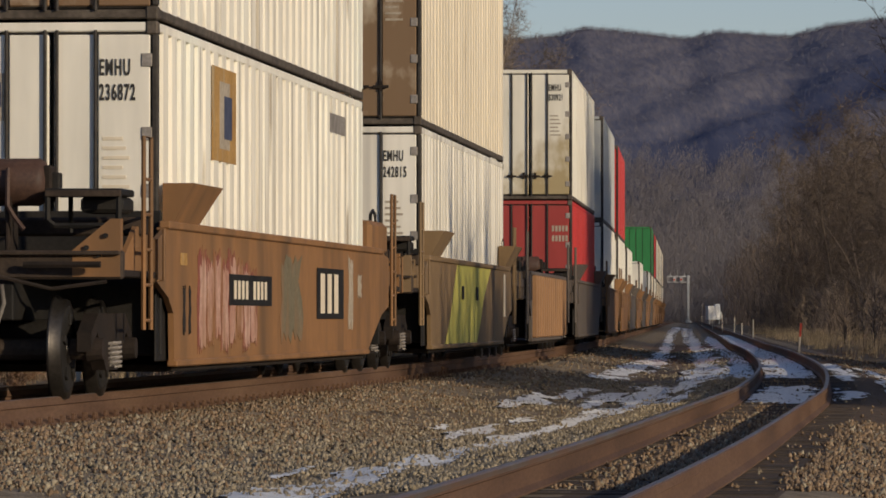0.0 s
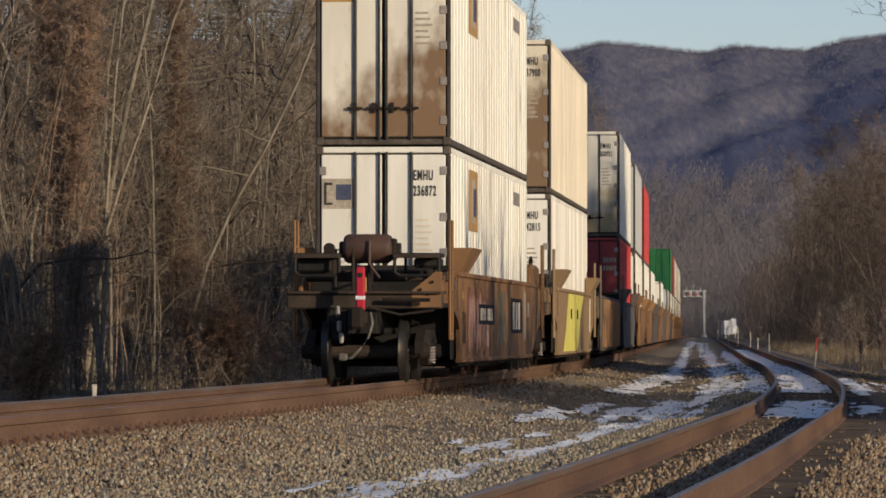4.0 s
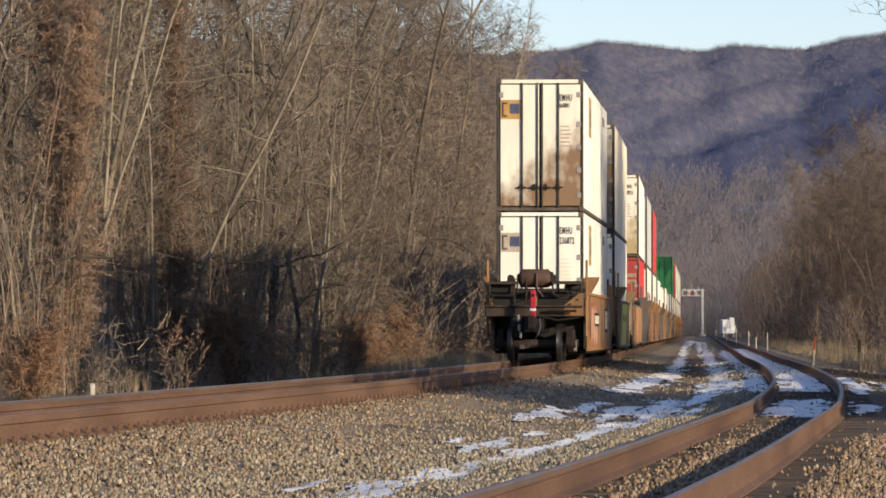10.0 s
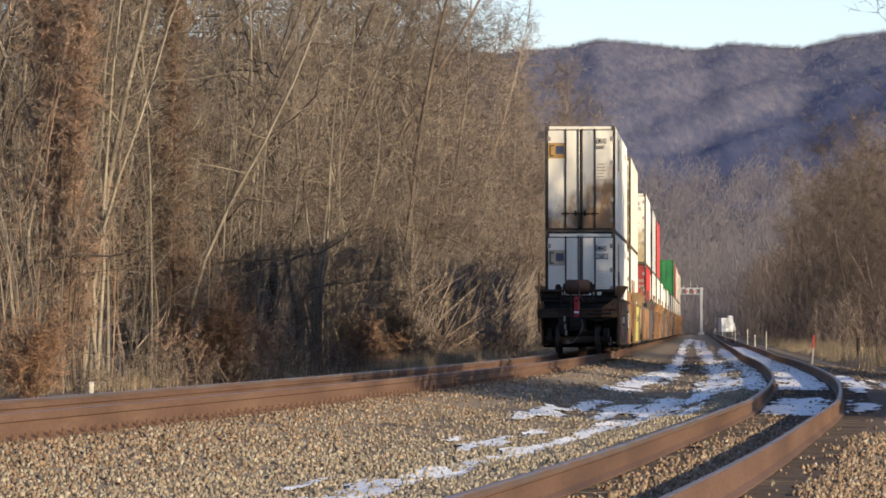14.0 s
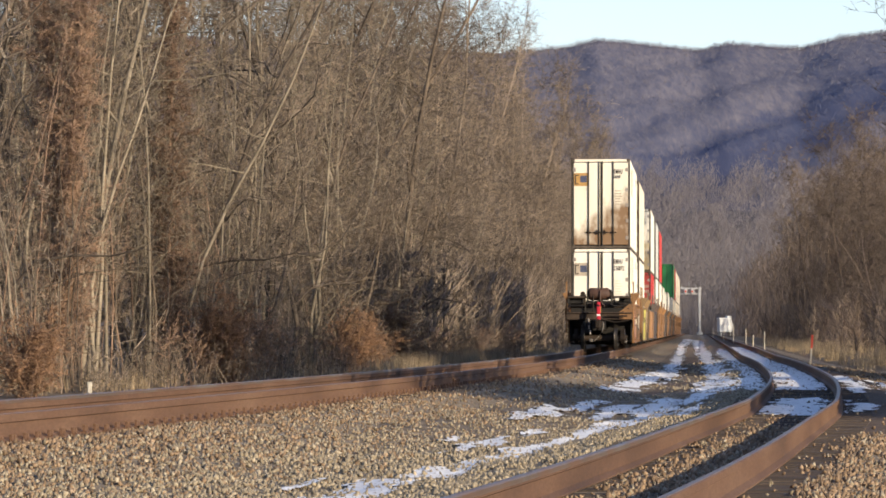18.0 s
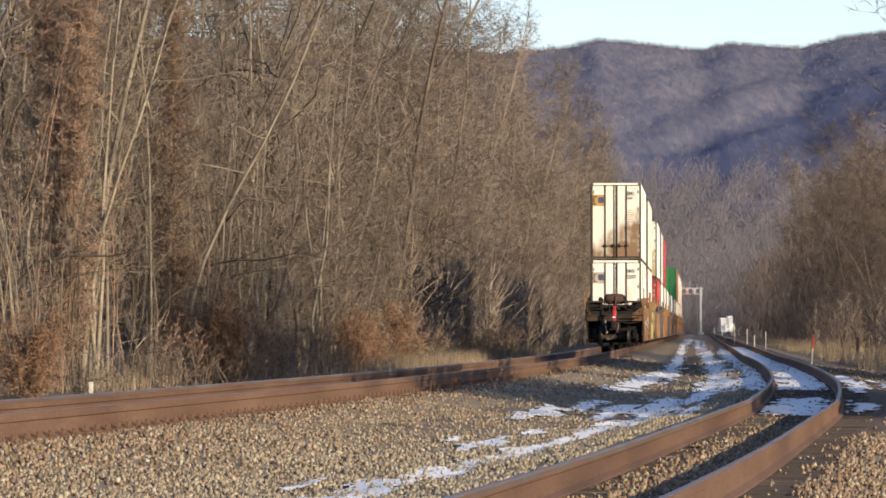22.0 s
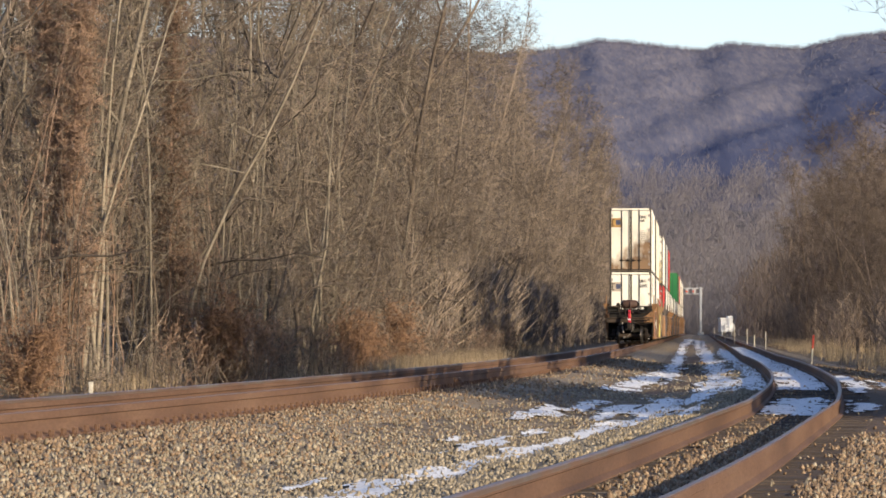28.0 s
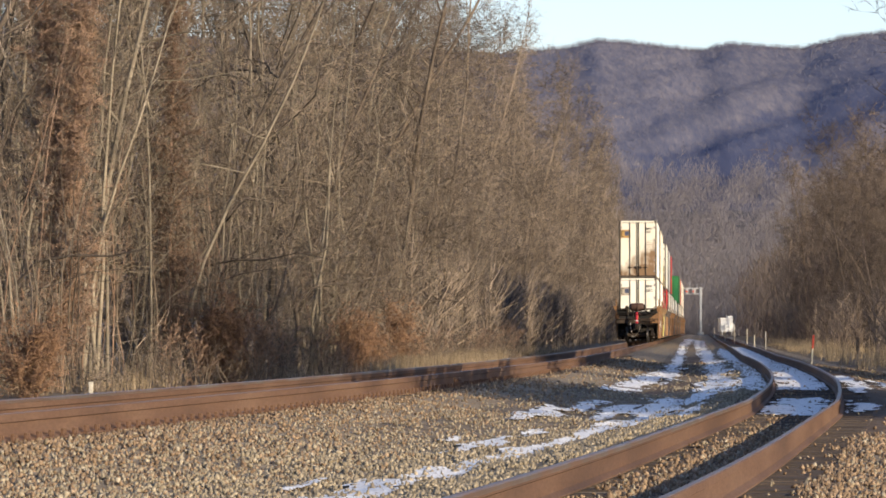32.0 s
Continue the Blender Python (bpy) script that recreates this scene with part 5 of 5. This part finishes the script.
        if sg < 0:
            for s in (-1, 1):
                w0, w1 = (0.36, 1.0) if s > 0 else (-1.0, -0.36)
                walkway = part("walkway", Shape().box(w0, w1, y0 + 0.3, y0 + 1.0, 1.70, 1.76), M_BLACK, car, "dark grated crossing step")
                part("kick_rail", Shape().tube([(w0 + 0.02, y0 + 0.3, 1.72), (w0 + 0.02, y0 + 0.3, 1.50), (w0 + 0.08, y0 + 0.3, 1.45), (w1 - 0.08, y0 + 0.3, 1.45), (w1 - 0.02, y0 + 0.3, 1.50), (w1 - 0.02, y0 + 0.3, 1.72)], 0.026, 6), M_BLACK, walkway)
                part("tread_edge", Shape().box(w0, w1, y0 + 0.26, y0 + 0.298, 1.69, 1.745, 0.006), M_SILL, walkway)
                for x in (w0 + 0.12, w1 - 0.12):
                    part("step_post", Shape().tube([(x, y0 + 0.85, 1.4), (x, y0 + 0.85, 1.72)], 0.022, 6), M_BLACK, walkway)
            part("platform_box", Shape().box(-0.98, -0.5, y0 + 0.45, y0 + 1.1, 1.5, 1.698, 0.03), M_BLACK, car, "dark box under the crossing step")
            part("platform_box", Shape().box(0.62, 0.98, y0 + 0.5, y0 + 1.1, 1.56, 1.698, 0.03), M_BLACK, car)
            part("draft_box", Shape().box(-0.52, -0.22, y0 + 0.02, y0 + 0.5, 0.55, 1.0, 0.03), M_BLACK, car)
            part("brake_wheel_box", Shape().box(-0.62, -0.44, y0 + 0.5, y0 + 0.7, 1.45, 1.8, 0.03).tube([(-0.53, y0 + 0.45, 1.82), (-0.53, y0 + 0.55, 1.82)], 0.08, 12), M_GRIME, car)
    truck(car, -1.55, fine=last)
    truck(car, e + 1.0, fine=False)
    if not ribbed:
        box = part("valve_box", Shape().box(hw - 0.32, hw - 0.01, e - 1.3, e + 0.45, 1.45, 1.86, 0.06), skin, car, "steel box on the car's end")
        part("hoop_handle", Shape().tube([(hw - 0.12, e - 0.5, 1.82), (hw - 0.12, e - 0.45, 1.95), (hw - 0.12, e - 0.2, 2.0), (hw - 0.12, e + 0.05, 1.95), (hw - 0.12, e + 0.1, 1.82)], 0.022, 6), M_BLACK, box)
    tank = part("air_tank", Shape().tube([(-0.36, -2.0, 1.82), (-0.33, -2.0, 1.82), (-0.28, -2.0, 1.82), (0.26, -2.0, 1.82), (0.31, -2.0, 1.82), (0.34, -2.0, 1.82)], [0.08, 0.17, 0.2, 0.2, 0.17, 0.08], 20), M_TANK, car, "brown cylindrical air tank", smooth=True)
    for bx in (-0.2, 0.02):
        part("tank_bracket", Shape().box(bx - 0.02, bx + 0.02, -2.2, -1.8, 1.06, 1.85), M_GRIME, tank)
    part("tank_pipe", Shape().tube([(-0.36, -2.0, 1.8), (-0.46, -2.0, 1.82), (-0.46, -2.0, 1.3)], 0.03, 8), M_BLACK, tank)
    part("tank_strap", Shape().tube([(0.03, -2.2, 1.93), (0.03, -2.23, 1.86), (0.03, -2.24, 1.62), (0.09, -2.24, 1.52), (0.17, -2.25, 1.42)], 0.022, 6), M_TANK, tank, "bent steel strap")
    part("tank_flange", Shape().box(0.30, 0.38, -2.12, -1.88, 1.66, 1.96, 0.02).box(-0.40, -0.34, -2.1, -1.9, 1.7, 1.92, 0.02), M_GRIME, tank)
    part("tank_valve", Shape().box(0.36, 0.44, -2.08, -1.92, 1.72, 1.9), M_BLACK, tank)
    if last:
        eot = part("end_marker", Shape().box(-0.07, 0.05, -3.1, -3.0, 0.95, 1.56, 0.02), M_EOT, car, "red marker device on the coupler")
        part("reflector", Shape().box(-0.072, 0.052, -3.108, -3.0, 1.12, 1.17, 0.004), M_REFLECT, eot, "white reflective band")
        part("side_strip", Shape().box(0.052, 0.07, -3.08, -3.0, 1.22, 1.42, 0.004), M_LOGO, eot, "yellowed strip")
        part("lens", Shape().tube([(-0.01, -3.11, 1.45), (-0.01, -3.0, 1.45)], 0.035, 10), M_BLACK, eot)
        part("air_hose", Shape().tube([(0.12, -3.0, 0.95), (0.15, -3.05, 0.8), (0.10, -3.1, 0.62), (0.0, -3.1, 0.46), (-0.12, -3.1, 0.34), (-0.2, -3.1, 0.33)], 0.02, 8), M_HOSE, car, "dangling dusty rubber air hose", smooth=True)
        part("hose_coupling", Shape().box(-0.3, -0.18, -3.15, -3.05, 0.3, 0.4, 0.02), M_HOSE, car)
        for k, (x, z) in enumerate(((-0.33, 0.98), (-0.31, 0.78), (-0.28, 0.62))):
            part("chain_link", Shape().box(x - 0.03, x + 0.03, -2.95, -2.9, z - 0.09, z + 0.06, 0.02), M_LOCK, car)
        part("cut_lever", Shape().tube([(0.95, -2.72, 0.98), (0.5, -2.8, 0.92), (0.1, -3.0, 1.02)], 0.018, 6), M_GRIME, car)
        part("brake_rod", Shape().tube([(0.25, -2.7, 1.12), (0.9, -2.75, 1.12)], 0.03, 6), M_GRIME, car)
    if patch:
        part("paint_patch", Shape().plate([(2.6, 0.31), (8.6, 0.31), (9.4, 0.6), (10.0, 0.95), (11.6, 1.45), (4.8, 1.45), (4.2, 1.1), (3.6, 0.7)], hw + 0.001, hw + 0.0045), M_YELLOWCAR, car, "patch of bright yellow paint")
        for y in (5.6, 8.4):
            part("tie_down", Shape().box(hw + 0.0065, hw + 0.02, y, y + 0.35, 0.95, 1.15, 0.003), M_BLACK, car)
        part("pale_streaks", Shape().box(hw + 0.001, hw + 0.005, e - 1.6, e - 1.2, 0.7, 1.4, 0.001), M_CREAM, car, "streaks of spilt cream paint")
    if marks:
        for y, w, n, z0, z1 in ((3.7, 3.1, 9, 0.80, 1.10), (10.6, 2.5, 3, 0.67, 1.23)):
            pl = part("stencil_panel", Shape().box(hw + 0.006, hw + 0.010, y, y + w, z0, z1, 0.001), M_BLACK, car, "black panel with unreadable pale lettering")
            for k in range(n):
                a = y + 0.3 + (w - 0.6) * k / n
                if n == 9 and k == 4:
                    continue
                part("stencil_bar", Shape().box(hw + 0.0105, hw + 0.014, a, a + (w - 0.6) / n * 0.6, z0 + 0.06, z1 - 0.06, 0.001), M_CREAM, pl)
        for k in range(8):
            y = 1.75 + 0.5 * k
            part("graffiti_edge", drips(hw, y - 0.1, y + 0.44, 0.33 + 0.06 * (k % 3), 1.35 - 0.07 * (k % 2) - (0.1 if k > 5 else 0), 60 + k), M_DARKRED, car, "dark red outline of the spray paint")
            part("graffiti", drips(hw + 0.0045, y, y + 0.40, 0.36 + 0.06 * (k % 3), 1.28 - 0.07 * (k % 2) - (0.1 if k > 5 else 0), k), M_PINK, car, "faded pink spray paint")
        part("graffiti", drips(hw, 7.6, 9.3, 0.4, 1.35, 21), M_DULLGREEN, car, "faded grey-green spray paint")
        part("graffiti", drips(hw, 13.6, 14.1, 0.5, 1.42, 33), M_OLDLOGO, car, "streak of pale spray paint")
        part("graffiti", drips(hw, 14.6, 15.0, 0.9, 1.2, 35), M_OLDLOGO, car, "streak of pale spray paint")
        for k in range(2):
            part("graffiti", drips(hw, 0.75 + 0.35 * k, 0.9 + 0.35 * k, 0.52, 0.98, 40 + k), M_BLACK, car, "dark scrawl of spray paint")
        part("placard", Shape().box(hw + 0.001, hw + 0.006, 0.6, 1.0, 1.15, 1.26, 0.001), M_LOGO, car)
    return car


def start_of_load(t):
    """Distance ahead of the camera of the last load's door end."""
    return 43.3 + 6.417 * t


MOVERS = []       # thing, metres ahead of the last load's doors, height over the rail heads


def ride(thing, ahead, up=0.0):
    MOVERS.append((thing, ahead, up))
    return thing


LOW, HIGH = 0.40, 0.40 + H + 0.012
ride(well_car("rust-brown well car with graffiti at the end of the train", M_BROWNCAR, 17.5, last=True, marks=True), 0)
ride(container("container", 16.15, M_WHITE, "white ribbed steel container low in the last well car", "EMHU", "236872", M_OLDLOGO, door_skin=M_GRIMYWHITE), 0, LOW)
ride(container("container", 16.15, M_WHITE, "stained white ribbed container stacked on the last car", "EMHU", "660081", M_LOGO, door_skin=M_STAINED), 0, HIGH)
ride(well_car("dull brown well car with a bright yellow patch", M_BROWN2, 16.2, patch=True), 23.6)
ride(container("container", 16.15, M_STREAKED, "white container with grey streaks in the yellow-patched well car", "EMHU", "242815"), 23.6, LOW)
ride(container("container", 16.15, M_CREAM, "cream ribbed container stacked on a white one", "EMHU", "237900", door_skin=M_STAINED_CREAM), 23.6, HIGH)
ride(well_car("empty orange-brown ribbed well car", M_DARKCAR, 14.0, ribbed=True), 45.8, 0)
ride(well_car("dark grey well car with a red container", M_DARKCAR), 65.8)
ride(container("container", 16.15, M_RED, "red container low in the grey well car", ribs=40, door_skin=M_DULLRED), 65.8, LOW)
ride(container("container", 16.15, M_WHITE, "white container with stained doors on a red one", "EMHU", "830921", door_skin=M_YELLOWED), 65.8, HIGH)
FAR = [(91.0, M_BROWNCAR, M_WHITE, M_GREY), (114.0, M_BROWNCAR, M_WHITE, M_RED), (137.0, M_DARKCAR, M_WHITE, None), (160, M_BROWNCAR, None, None),
       (183, M_DARKCAR, M_WHITE, None), (206, M_BROWNCAR, None, None), (229, M_DARKCAR, M_GREY, None), (254, M_ORANGECAR, M_CREAM, M_GREEN),
       (277, M_BROWNCAR, M_WHITE, M_RED), (300, M_BROWNCAR, M_CREAM, M_WHITE), (323, M_BROWNCAR, M_CREAM, M_CREAM), (346, M_BROWNCAR, M_CREAM, M_WHITE), (369, M_BROWNCAR, M_WHITE, M_CREAM)]
NAMED = {M_WHITE.name: "white", M_GREY.name: "grey-white", M_RED.name: "red", M_CREAM.name: "cream", M_GREEN.name: "green",
         M_BROWNCAR.name: "rust-brown", M_DARKCAR.name: "dark grey", M_ORANGECAR.name: "orange-brown"}
for ahead, skin, low, high in FAR:
    ride(well_car(NAMED[skin.name] + " well car far up the train", skin), ahead)
    if low:
        ride(container("container", 16.15, low, NAMED[low.name] + " ribbed container low in a distant well car", detail=False), ahead, LOW)
    if high:
        ride(container("container", 16.15, high, NAMED[high.name] + " ribbed container stacked high far up the train", detail=False), ahead, HIGH)


# ---- movement ----
def on_track(d, up, y0=0.0, y1=16.0):
    a = math.atan((left_x(d + y1) - left_x(d + y0)) / (y1 - y0))
    return pose(left_x(d), d, left_z(d + 8) + up, 0, 0, -math.degrees(a))


def motions():
    for thing, ahead, up in MOVERS:
        walk(thing, [(t, on_track(start_of_load(t) + ahead, up)) for t in range(0, 33, 2)])
    step = 0.1
    for ws, y in TURNING:
        rows = []
        for k in range(int(SECONDS / step) + 1):
            t = k * step
            rows.append((t, pose(0, y, 0.42, -math.degrees(6.417 * t / 0.42) % 360)))
        walk(ws, rows)


motions()
